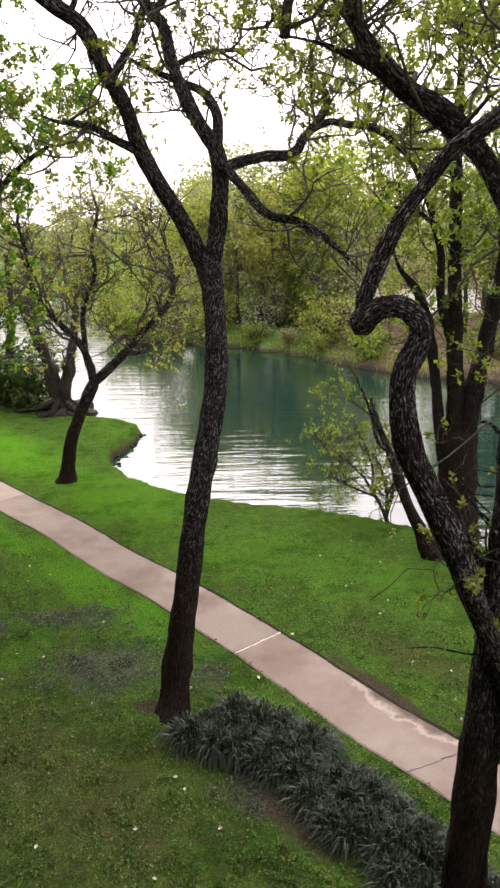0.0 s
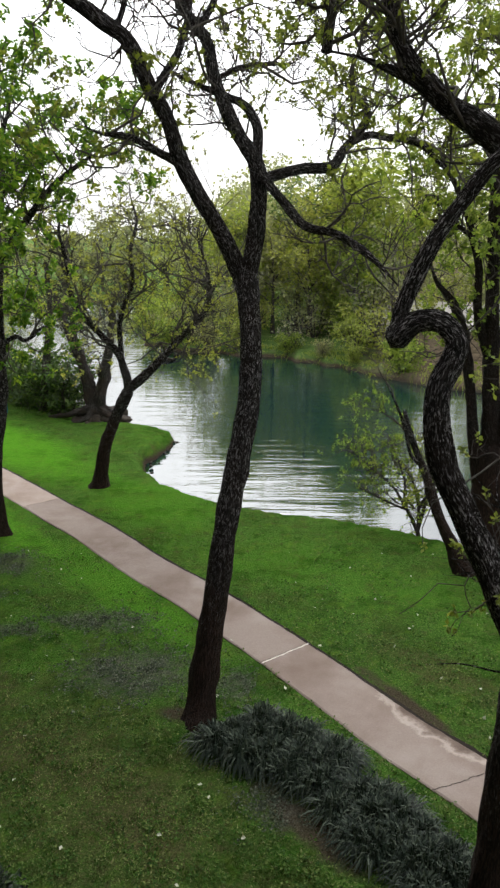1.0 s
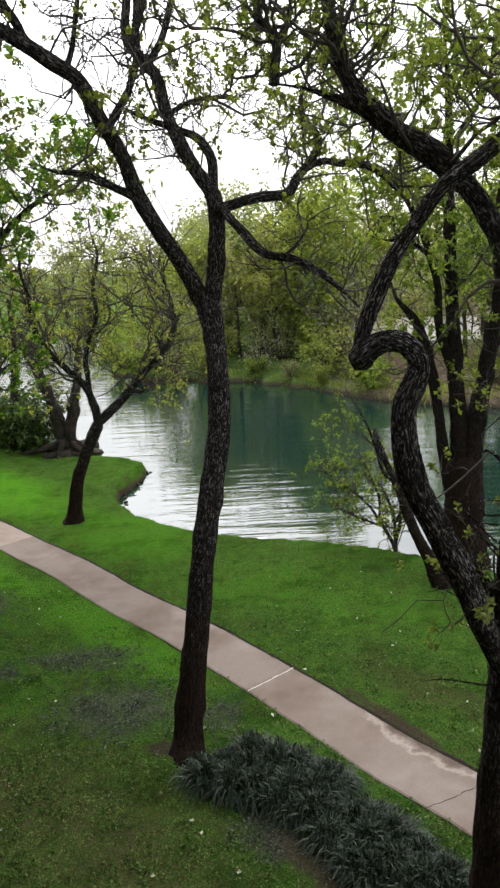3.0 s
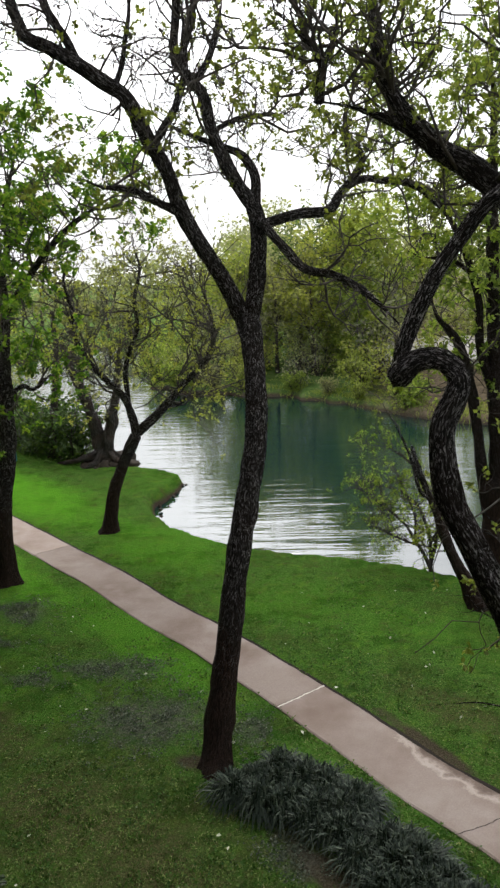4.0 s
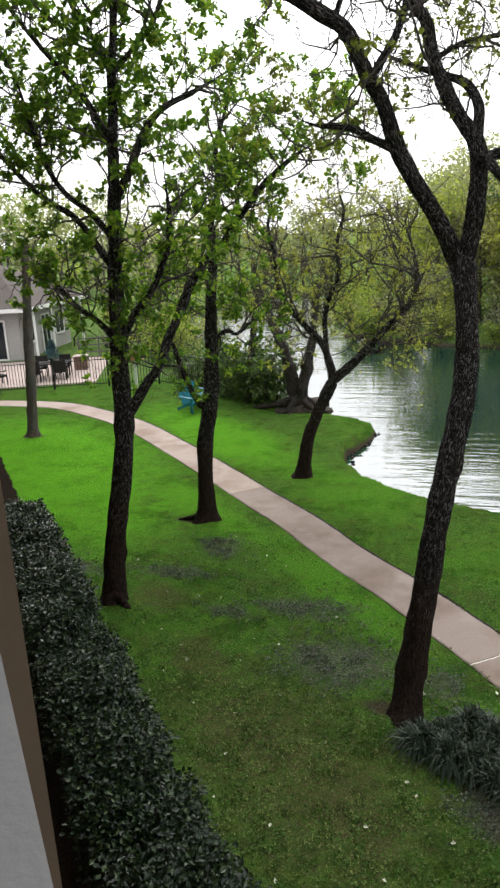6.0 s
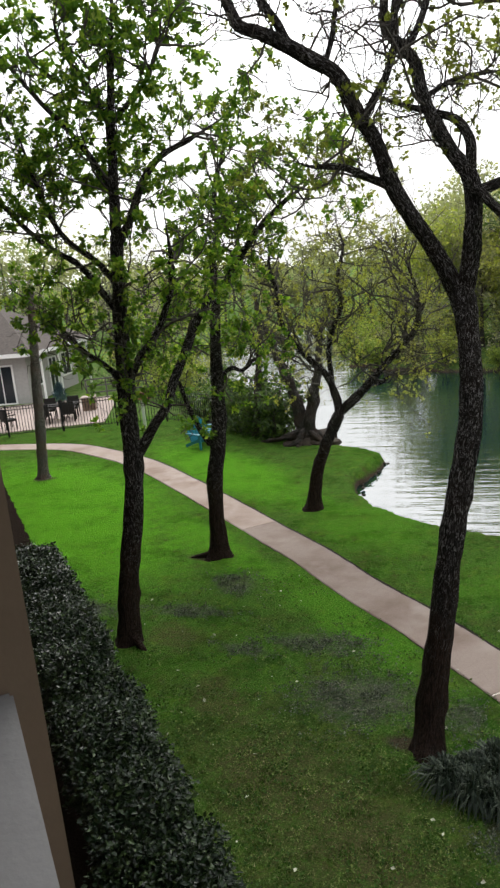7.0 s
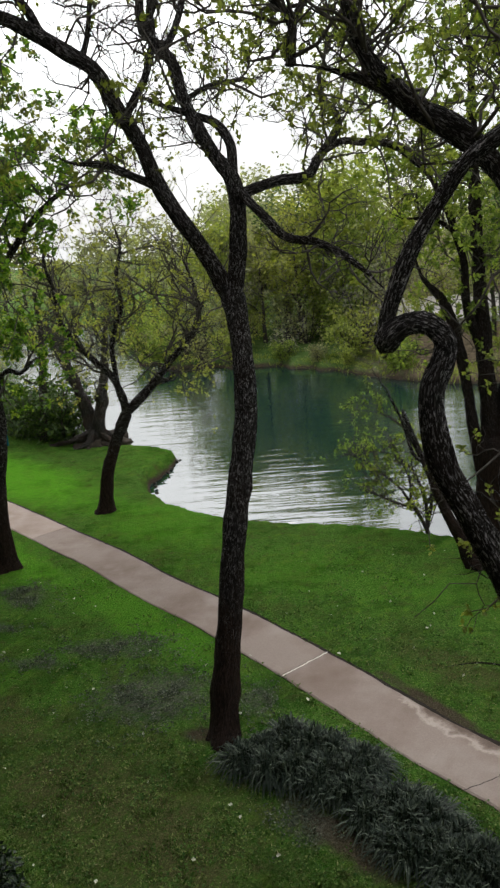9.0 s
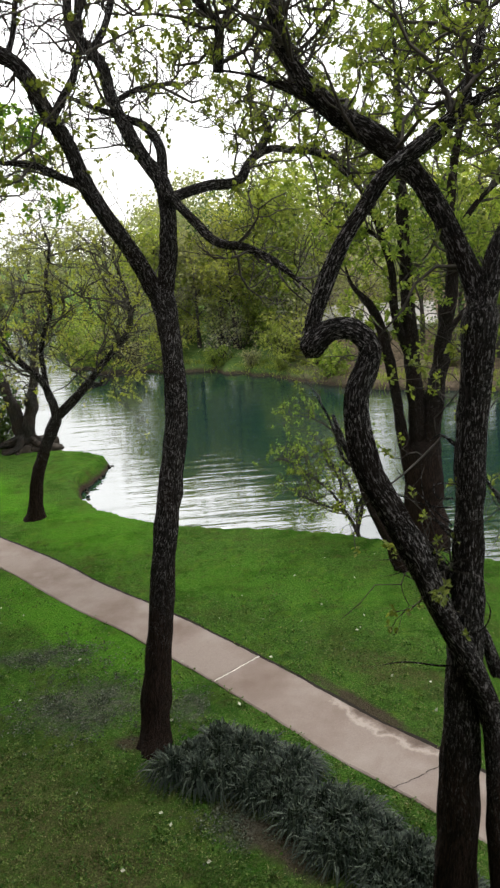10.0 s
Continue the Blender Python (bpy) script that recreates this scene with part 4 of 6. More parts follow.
TR += shoots(14, 58)
T4 = [
    ("trunk", [(-6.36, 10.80, -0.12, 0.306), (-6.34, 10.80, 0.11, 0.234), (-6.26, 10.80, 0.88, 0.200), (-6.08, 10.80, 1.74, 0.186), (-5.91, 10.80, 2.57, 0.173), (-5.82, 10.80, 3.17, 0.180), (-5.80, 10.80, 3.66, 0.159), (-5.79, 10.80, 4.23, 0.158), (-5.74, 10.80, 5.06, 0.146), (-5.68, 10.80, 5.95, 0.116), (-5.61, 10.80, 6.64, 0.114), (-5.57, 10.80, 6.97, 0.105)]),
    ("leader", [(-5.58, 10.80, 6.93, 0.096), (-5.54, 10.83, 7.47, 0.086), (-5.51, 10.87, 8.12, 0.077), (-5.46, 10.92, 8.75, 0.072), (-5.40, 10.98, 9.37, 0.063), (-5.33, 11.04, 9.98, 0.054), (-5.25, 11.10, 10.57, 0.037)]),
    ("limb_r", [(-5.75, 10.85, 3.40, 0.113), (-5.46, 10.96, 3.81, 0.094), (-5.24, 11.13, 4.15, 0.084), (-5.10, 11.32, 4.59, 0.085), (-4.95, 11.53, 5.02, 0.080), (-4.80, 11.76, 5.46, 0.076), (-4.54, 12.00, 5.89, 0.066)]),
    ("limb_m", [(-5.76, 10.82, 4.55, 0.083), (-5.42, 10.74, 5.01, 0.072), (-5.02, 10.62, 5.40, 0.061), (-4.70, 10.49, 5.90, 0.055), (-4.53, 10.34, 6.38, 0.049), (-4.47, 10.17, 6.77, 0.040), (-4.41, 10.00, 7.14, 0.031)]),
    ("limb_u", [(-5.53, 10.80, 6.80, 0.074), (-5.31, 10.89, 7.20, 0.069), (-5.12, 11.02, 7.68, 0.060), (-4.87, 11.17, 7.99, 0.052), (-4.45, 11.33, 8.19, 0.043), (-4.13, 11.51, 8.37, 0.034), (-3.81, 11.70, 8.59, 0.026)]),
    ("limb_l", [(-5.71, 10.80, 6.21, 0.062), (-6.00, 10.73, 6.59, 0.053), (-6.31, 10.63, 6.87, 0.048), (-6.49, 10.52, 7.22, 0.044), (-6.61, 10.39, 7.80, 0.039), (-6.67, 10.25, 8.35, 0.033), (-6.75, 10.10, 8.73, 0.025)]),
    ("limb_k", [(-5.87, 10.80, 4.70, 0.065), (-6.03, 10.72, 4.90, 0.050), (-6.33, 10.60, 5.20, 0.041), (-6.60, 10.46, 5.59, 0.032), (-6.88, 10.30, 5.89, 0.027)]),
    ("limb_t", [(-5.48, 10.90, 8.43, 0.055), (-5.65, 10.78, 8.91, 0.046), (-5.83, 10.62, 9.29, 0.041), (-5.90, 10.42, 9.63, 0.036), (-5.84, 10.20, 10.06, 0.027)]),
    ("limb_w", [(-5.77, 10.80, 5.78, 0.063), (-6.29, 10.86, 6.48, 0.054), (-7.01, 10.95, 6.94, 0.046), (-7.72, 11.06, 7.64, 0.042), (-8.24, 11.17, 8.33, 0.033), (-9.02, 11.30, 8.98, 0.024)]),
    ("limb_v", [(-5.58, 10.85, 7.55, 0.056), (-6.03, 10.87, 8.31, 0.048), (-6.64, 10.91, 9.00, 0.039), (-7.17, 10.95, 9.66, 0.035), (-7.71, 11.00, 10.32, 0.022)]),
    ("root", [(-6.24, 10.70, 0.16, 0.10), (-6.08, 10.60, 0.07, 0.07), (-5.95, 10.52, 0.0, 0.05), (-5.8, 10.45, -0.06, 0.03)]),
    ("limb_s", [(-5.47, 10.90, 8.51, 0.047), (-5.17, 11.00, 8.80, 0.042), (-4.92, 11.14, 9.09, 0.038), (-4.76, 11.31, 9.56, 0.034), (-4.68, 11.50, 10.13, 0.025)]),
]
T3 = [
    ("trunk", [(-6.09, 14.79, -0.15, 0.361), (-6.06, 14.79, 0.14, 0.244), (-6.03, 14.79, 1.02, 0.190), (-5.98, 14.79, 1.81, 0.188), (-5.84, 14.79, 2.45, 0.185), (-5.73, 14.79, 3.08, 0.171), (-5.69, 14.79, 3.82, 0.157), (-5.65, 14.79, 4.54, 0.131), (-5.58, 14.79, 5.25, 0.106), (-5.52, 14.79, 5.71, 0.099)]),
    ("limb_r", [(-5.53, 14.79, 5.59, 0.088), (-5.14, 14.73, 6.13, 0.080), (-4.71, 14.65, 6.65, 0.073), (-4.30, 14.55, 7.03, 0.066), (-3.80, 14.44, 7.39, 0.053), (-3.32, 14.32, 7.63, 0.042), (-2.86, 14.19, 7.86, 0.031)]),
    ("leader", [(-5.52, 14.79, 5.65, 0.082), (-5.52, 14.84, 6.39, 0.070), (-5.36, 14.91, 7.04, 0.063), (-5.38, 15.00, 7.81, 0.051), (-5.17, 15.09, 8.54, 0.045), (-5.09, 15.19, 9.18, 0.034)]),
    ("limb_l", [(-5.99, 14.79, 2.58, 0.087), (-6.19, 14.72, 2.98, 0.068), (-6.36, 14.63, 3.50, 0.055), (-6.46, 14.51, 4.02, 0.042), (-6.82, 14.39, 4.41, 0.030)]),
    ("root", [(-6.05, 14.72, 0.16, 0.10), (-6.30, 14.64, 0.07, 0.07), (-6.52, 14.60, 0.03, 0.05), (-6.8, 14.58, -0.04, 0.03)]),
    ("limb_m", [(-5.59, 14.79, 4.06, 0.060), (-5.37, 14.93, 4.21, 0.048), (-5.19, 15.14, 4.11, 0.042), (-4.86, 15.39, 4.43, 0.030)]),
]
T2 = [
    ("trunk", [(-4.60, 18.01, -0.09, 0.324), (-4.57, 18.01, 0.15, 0.220), (-4.46, 18.01, 0.89, 0.174), (-4.25, 18.01, 1.49, 0.158), (-3.98, 18.01, 2.07, 0.163), (-3.73, 18.01, 2.57, 0.168)]),
    ("limb_l", [(-3.74, 18.01, 2.50, 0.119), (-3.84, 17.98, 3.08, 0.104), (-4.03, 17.95, 3.51, 0.090), (-4.35, 17.91, 3.88, 0.083), (-4.67, 17.86, 4.25, 0.076), (-4.91, 17.81, 4.68, 0.062), (-5.01, 17.75, 5.09, 0.062), (-5.03, 17.70, 5.64, 0.054), (-5.13, 17.64, 6.30, 0.047), (-4.97, 17.57, 6.94, 0.033), (-5.11, 17.51, 7.58, 0.020)]),
    ("limb_m", [(-3.86, 18.01, 2.93, 0.084), (-3.92, 18.05, 3.49, 0.077), (-3.93, 18.11, 4.04, 0.069), (-3.81, 18.18, 4.58, 0.062), (-3.59, 18.25, 5.10, 0.055), (-3.64, 18.34, 5.77, 0.048), (-3.48, 18.42, 6.54, 0.041), (-3.63, 18.51, 7.21, 0.027), (-3.53, 18.61, 7.84, 0.020)]),
    ("limb_r", [(-3.70, 18.01, 2.57, 0.126), (-3.30, 18.03, 2.91, 0.118), (-2.95, 18.07, 3.25, 0.103), (-2.61, 18.11, 3.64, 0.088), (-2.20, 18.15, 4.02, 0.081), (-1.87, 18.20, 4.40, 0.073), (-1.74, 18.25, 4.85, 0.060), (-1.82, 18.30, 5.50, 0.046), (-2.01, 18.35, 6.16, 0.033), (-1.90, 18.41, 6.78, 0.020)]),
    ("limb_x", [(-3.05, 18.21, 3.16, 0.076), (-2.72, 18.38, 3.19, 0.062), (-2.48, 18.62, 3.35, 0.049), (-2.17, 18.91, 3.22, 0.035)]),
]
T5 = [
    ("trunk", [(-14.62, 21.01, -0.10, 0.291), (-14.58, 21.01, 0.30, 0.193), (-14.42, 21.01, 1.87, 0.180), (-14.31, 21.01, 3.21, 0.168), (-14.12, 21.01, 4.87, 0.147), (-13.96, 21.01, 6.29, 0.117)]),
]
TS = [
    ("trunk", [(4.49, 15.18, -0.37, 0.574), (4.47, 15.18, 0.43, 0.468), (4.46, 15.18, 1.08, 0.451), (4.44, 15.18, 1.71, 0.435), (4.43, 15.18, 2.15, 0.360)]),
    ("stem_m", [(4.40, 15.18, 1.08, 0.268), (4.37, 15.20, 2.46, 0.215), (4.24, 15.22, 3.55, 0.176), (4.19, 15.25, 4.60, 0.156), (4.14, 15.28, 5.84, 0.142), (4.08, 15.32, 7.04, 0.123), (4.07, 15.36, 8.19, 0.099), (4.05, 15.40, 9.30, 0.081), (3.97, 15.44, 10.28, 0.058), (3.90, 15.48, 11.33, 0.037)]),
    ("stem_r", [(4.52, 15.18, 1.07, 0.293), (4.65, 15.16, 2.45, 0.239), (4.77, 15.12, 3.41, 0.199), (4.91, 15.08, 4.45, 0.172), (5.04, 15.04, 5.45, 0.135), (4.95, 14.99, 6.54, 0.110), (5.07, 14.94, 7.77, 0.086), (5.30, 14.89, 8.83, 0.063), (5.43, 14.84, 9.76, 0.046), (5.45, 14.78, 10.75, 0.030)]),
    ("stem_l", [(4.32, 15.18, 0.83, 0.208), (4.03, 15.23, 2.11, 0.144), (3.90, 15.30, 3.09, 0.119), (3.72, 15.38, 4.04, 0.118), (3.46, 15.48, 4.87, 0.105), (3.09, 15.57, 5.34, 0.081), (2.90, 15.68, 6.15, 0.058)]),
    ("fork", [(4.26, 15.28, 3.66, 0.118), (3.91, 15.17, 4.63, 0.092), (3.78, 15.01, 5.65, 0.078), (3.42, 14.82, 6.63, 0.065), (2.97, 14.61, 7.36, 0.063), (2.32, 14.38, 7.95, 0.041)]),
    ("side_a", [(4.08, 15.38, 7.46, 0.067), (3.61, 15.50, 8.13, 0.055), (3.11, 15.66, 8.80, 0.044), (2.60, 15.86, 9.27, 0.033), (2.21, 16.08, 9.85, 0.022)]),
    ("side_b", [(5.02, 14.98, 6.11, 0.078), (5.41, 14.85, 6.71, 0.060), (5.78, 14.66, 7.09, 0.048), (6.21, 14.43, 7.54, 0.037), (6.73, 14.18, 7.76, 0.026)]),
    ("side_c", [(4.07, 15.38, 8.09, 0.060), (4.45, 15.26, 8.66, 0.049), (4.72, 15.10, 9.20, 0.037), (4.77, 14.90, 9.91, 0.031), (4.91, 14.68, 10.57, 0.020)]),
    ("side_d", [(4.79, 14.98, 4.13, 0.080), (5.43, 15.16, 4.75, 0.063), (5.99, 15.43, 5.15, 0.052), (6.70, 15.74, 5.67, 0.041), (7.33, 16.08, 5.97, 0.030)]),
    ("side_e", [(4.16, 15.38, 5.73, 0.069), (3.69, 15.54, 6.20, 0.052), (3.28, 15.79, 6.46, 0.046), (2.86, 16.07, 6.49, 0.035), (2.45, 16.38, 6.76, 0.024)]),
]
TL = [
    ("trunk", [(3.66, 13.23, -0.20, 0.328), (3.53, 13.25, -0.03, 0.240), (3.27, 13.28, 0.55, 0.140), (3.07, 13.31, 0.92, 0.118), (2.85, 13.35, 1.50, 0.107), (2.74, 13.39, 1.86, 0.095), (2.56, 13.44, 2.26, 0.069), (2.39, 13.48, 2.68, 0.063), (2.28, 13.53, 3.10, 0.042)]),
    ("twig", [(2.68, 13.43, 2.04, 0.042), (2.41, 13.31, 2.29, 0.037), (2.23, 13.15, 2.88, 0.031), (2.03, 12.95, 3.34, 0.025), (1.74, 12.73, 3.88, 0.019)]),
]
TC = [
    ("trunk", [(-6.42, 25.30, -0.19, 0.608), (-6.50, 25.35, 0.21, 0.446), (-6.63, 25.42, 0.82, 0.303), (-6.83, 25.50, 1.64, 0.222), (-7.19, 25.60, 2.66, 0.192), (-7.56, 25.69, 3.48, 0.151), (-7.83, 25.80, 4.29, 0.101)]),
    ("stem_r", [(-6.49, 25.30, 0.22, 0.344), (-6.25, 25.26, 0.95, 0.260), (-6.09, 25.21, 1.66, 0.218), (-5.87, 25.15, 2.46, 0.176), (-5.75, 25.08, 3.25, 0.126), (-5.50, 25.00, 4.39, 0.076)]),
    ("root", [(-6.35, 25.20, 0.45, 0.16), (-6.0, 25.0, 0.22, 0.13), (-5.75, 24.95, 0.0, 0.10), (-5.5, 24.95, -0.25, 0.06)]),
    ("root", [(-6.5, 25.15, 0.5, 0.17), (-6.6, 24.85, 0.22, 0.13), (-6.85, 24.7, 0.06, 0.10), (-7.2, 24.75, -0.05, 0.06)]),
    ("root", [(-6.6, 25.25, 0.45, 0.16), (-7.1, 25.05, 0.25, 0.13), (-7.6, 25.2, 0.12, 0.10), (-8.2, 25.5, 0.0, 0.07)]),
    ("root", [(-6.3, 25.3, 0.5, 0.14), (-5.9, 25.35, 0.2, 0.11), (-5.6, 25.3, -0.1, 0.08), (-5.45, 25.3, -0.4, 0.05)]),
    ("stem_b", [(-8.67, 26.30, 0.04, 0.172), (-8.47, 26.33, 1.55, 0.159), (-8.34, 26.38, 2.60, 0.147), (-8.21, 26.44, 3.84, 0.125), (-8.26, 26.50, 5.28, 0.082)]),
]
SB = [
    ("trunk", [(3.10, 15.66, -0.30, 0.057), (3.08, 15.66, -0.19, 0.051), (2.93, 15.66, 0.15, 0.044), (2.74, 15.66, 0.48, 0.038), (2.55, 15.66, 0.80, 0.031)]),
    ("limb", [(2.55, 15.66, 0.80, 0.031), (2.27, 15.62, 1.10, 0.028), (1.96, 15.57, 1.35, 0.025), (1.65, 15.51, 1.63, 0.021), (1.35, 15.44, 1.75, 0.018), (0.99, 15.36, 1.55, 0.012)]),
    ("limb", [(3.10, 15.76, -0.23, 0.045), (3.08, 15.81, 0.46, 0.038), (2.85, 15.88, 1.13, 0.032), (2.52, 15.97, 1.46, 0.025), (2.10, 16.06, 1.59, 0.019), (1.66, 16.16, 1.60, 0.013)]),
    ("limb", [(3.10, 15.76, -0.20, 0.045), (3.25, 15.86, 0.70, 0.038), (3.05, 16.00, 1.61, 0.032), (2.59, 16.17, 2.19, 0.025), (2.05, 16.36, 2.45, 0.019), (1.36, 16.56, 2.42, 0.013)]),
    ("limb", [(2.84, 15.66, 0.34, 0.032), (2.42, 15.54, 0.55, 0.025), (1.91, 15.36, 0.85, 0.018), (1.46, 15.16, 1.06, 0.012)]),
    ("limb", [(3.09, 15.76, 0.35, 0.032), (3.37, 15.81, 0.97, 0.025), (3.47, 15.88, 1.60, 0.019), (3.31, 15.96, 2.12, 0.013)]),
    ("limb", [(2.74, 15.66, 0.48, 0.032), (2.72, 15.71, 1.06, 0.025), (2.44, 15.78, 1.72, 0.019), (2.28, 15.86, 2.10, 0.012)]),
]

make_tree("tree", T1, "tall leaning dark-barked tree forking high above the lawn", 111, LEAF, BARK, 15, 0.075, 0.10, {"right": (14, 0.35, 0.96), "left": (15, 0.35, 0.95), "arm_up": (14, 0.35, 0.62), "arm_x": (9, 0.2, 0.6), "arm_dn": (9, 0.3, 0.85), "side_l": (8, 0.1, 0.6), "cross": (9, 0.35, 0.9), "left_b": (9, 0.3, 0.95), "stalk": (7, 0.2, 0.95), "prong": (7, 0.3, 0.95), "spur": (8, 0.3, 0.85), "loop": (10, 0.3, 0.85), "top_r": (10, 0.25, 0.7)}, length=1.25, flare=0.16, sub=4)
make_tree("tree", TR, "stout dark-barked tree with a heavy limb arching over the lawn", 112, LEAF_LIT, BARK, 18, 0.049, 0.10, {"limb_l": (15, 0.4, 0.45), "limb_r": (18, 0.2, 0.35), "limb_up": (18, 0.2, 0.4), "tip_l": (14, 0.1, 0.4), "tip_r": (12, 0.2, 0.5), "sprout": (2, 0.3, 0.4), "shoot": (0, 0)}, length=1.2, flare=0.12)
make_tree("tree", TB, "crooked tree whose mottled stem bends back in a hook", 113, LEAF_LIT, BARK_MOTTLED, 18, 0.05, 0.10, {"trunk": (0, 0.2), "strand": (0, 0.2), "stem": (10, 0.7, 0.3), "stem_up": (18, 0.2, 0.3)}, length=1.1)
make_tree("tree", T4, "slim dark tree full of young leaves beside the hedge", 114, LEAF_DEEP, BARK, 28, 0.095, 0.125, {"leader": (26, 0.05), "trunk": (12, 0.64), "limb_r": (6, 0.55), "limb_m": (13, 0.3), "limb_u": (12, 0.25), "limb_l": (18, 0.15), "limb_k": (13, 0.25), "limb_t": (18, 0.1), "limb_s": (13, 0.2), "limb_w": (15, 0.2), "limb_v": (13, 0.2), "root": (0, 0)}, length=1.4, flare=0.15, bare=0.58)
make_tree("tree", T3, "slim dark tree with young leaves and flared roots by the path", 115, LEAF_DEEP, BARK, 28, 0.095, 0.13, {"leader": (26, 0.1), "limb_r": (24, 0.15), "limb_l": (6, 0.3), "limb_m": (7, 0.2), "trunk": (7, 0.7), "root": (0, 0)}, length=1.55, flare=0.3, bare=0.4)
make_tree("tree", T2, "small leaning tree forking low on the shore lawn", 116, LEAF_GOLD, BARK, 10, 0.075, 0.13, {"limb_l": (30, 0.2), "limb_m": (32, 0.2), "limb_r": (30, 0.2), "limb_x": (9, 0.3)}, length=1.95, bare=0.6, flare=0.15, sub=4)
make_tree("tree", T5, "straight grey trunk on the far lawn", 117, LEAF_DEEP, BARK_GREY, 14, 0.11, 0.16, {"trunk": (5, 0.86)}, length=1.9, flare=0.15, bare=0.6)
make_tree("tree", TS, "dark many-stemmed tree rooted at the water's edge", 118, LEAF_LIME, BARK_BROWN, 25, 0.09, 0.16, {"stem_m": (16, 0.4), "stem_r": (16, 0.4), "stem_l": (9, 0.45), "fork": (9, 0.3), "side_a": (9, 0.2), "side_b": (14, 0.1), "side_c": (10, 0.2), "side_d": (14, 0.1), "side_e": (9, 0.2)}, length=1.7, bare=0.1)
make_tree("tree", TL, "thin leaning tree with sparse leaves over the water", 119, LEAF, BARK_MOTTLED, 8, 0.07, 0.1, {"trunk": (3, 0.6), "twig": (2, 0.5)}, length=0.8, bare=0.6)
make_tree("tree", TC, "old leaning tree with gnarled roots on the pond bank", 120, LEAF_OLIVE, BARK_FAR, 11, 0.10, 0.17, {"trunk": (9, 0.4), "stem_r": (9, 0.4), "stem_b": (8, 0.5), "root": (0, 0)}, length=2.0, bare=0.5, rough=0.1)
make_tree("sapling", SB, "thin sapling arching out over the water from the bank", 121, LEAF_LIME, BARK_FAR, 13, 0.058, 0.1, {"trunk": (6, 0.3), "limb": (20, 0.12)}, length=0.6, sub=4, level=2, bare=0.3)


# ---- woods across the pond ----
def wood_tree(height, girth, leaf, seed, dense=1.0, leaf_size=0.15, low=0.25, bare=0.0):
    """A freely grown tree: a tapered trunk, nine limbs and a loose crown."""
    rng = np.random.default_rng(seed)
    limbs = [("trunk", [(0, 0, -0.2, girth * 1.4), (0, 0, 0.05, girth * 1.1)] + [(rng.normal() * 0.02 * height * t, rng.normal() * 0.02 * height * t, height * 0.75 * t, girth * (1 - 0.85 * t)) for t in (0.2, 0.45, 0.7, 1.0)])]
    for n in range(11):
        t, a = low + (0.95 - low) * n / 10, n * 2.4 + rng.uniform(-0.5, 0.5)
        z, out = height * 0.75 * t, height * (0.36 - 0.22 * t)
        pts = [(0, 0, z, girth * 0.5 * (1 - 0.7 * t))]
        for q in (0.3, 0.65, 1.0):
            pts.append((math.cos(a) * out * q + rng.normal() * 0.15, math.sin(a) * out * q + rng.normal() * 0.15, z + out * 0.75 * q ** 0.8, girth * 0.4 * (1 - 0.7 * t) * (1.1 - q)))
        limbs.append(("limb", pts))
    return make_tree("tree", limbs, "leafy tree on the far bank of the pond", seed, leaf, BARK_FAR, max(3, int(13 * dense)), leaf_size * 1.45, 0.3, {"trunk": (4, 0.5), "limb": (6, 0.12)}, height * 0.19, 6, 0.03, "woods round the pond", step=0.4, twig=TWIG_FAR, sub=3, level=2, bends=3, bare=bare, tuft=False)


def shrub(height, leaf, seed, dense=1.0):
    """A many-stemmed shrub, leafy to the ground."""
    rng = np.random.default_rng(seed)
    limbs = [("trunk", [(0, 0, -0.2, 0.05), (0, 0, 0.02, 0.05), (0.05, 0.02, height * 0.4, 0.03), (0.1, 0.1, height * 0.8, 0.015)])]
    for n in range(9):
        a, lean = n * 2.4 + rng.uniform(-0.4, 0.4), rng.uniform(0.25, 0.75)
        limbs.append(("limb", [(0.08 * math.cos(a), 0.08 * math.sin(a), -0.1, 0.035)] + [(math.cos(a) * height * lean * q + rng.normal() * 0.08, math.sin(a) * height * lean * q + rng.normal() * 0.08, height * q * (1 - 0.3 * lean) + 0.1, 0.03 * (1.1 - q)) for q in (0.35, 0.7, 1.0)]))
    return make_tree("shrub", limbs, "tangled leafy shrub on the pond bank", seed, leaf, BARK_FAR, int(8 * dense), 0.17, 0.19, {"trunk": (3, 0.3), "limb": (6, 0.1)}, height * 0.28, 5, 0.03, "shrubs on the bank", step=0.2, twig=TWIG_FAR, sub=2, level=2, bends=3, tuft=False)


def planted(stock, spots, seed, small=0.8, large=1.25):
    rng = np.random.default_rng(seed)
    for n, (x, y) in enumerate(spots):
        src = stock[n % len(stock)]
        m = pose(x, y, float(ground_height(np.array(x * 1.0), np.array(y * 1.0))), 0, 0, rng.uniform(0, 360))
        if n < len(stock):
            src.matrix_basis = m
        else:
            copy_thing(src, m).scale = [rng.uniform(small, large)] * 3


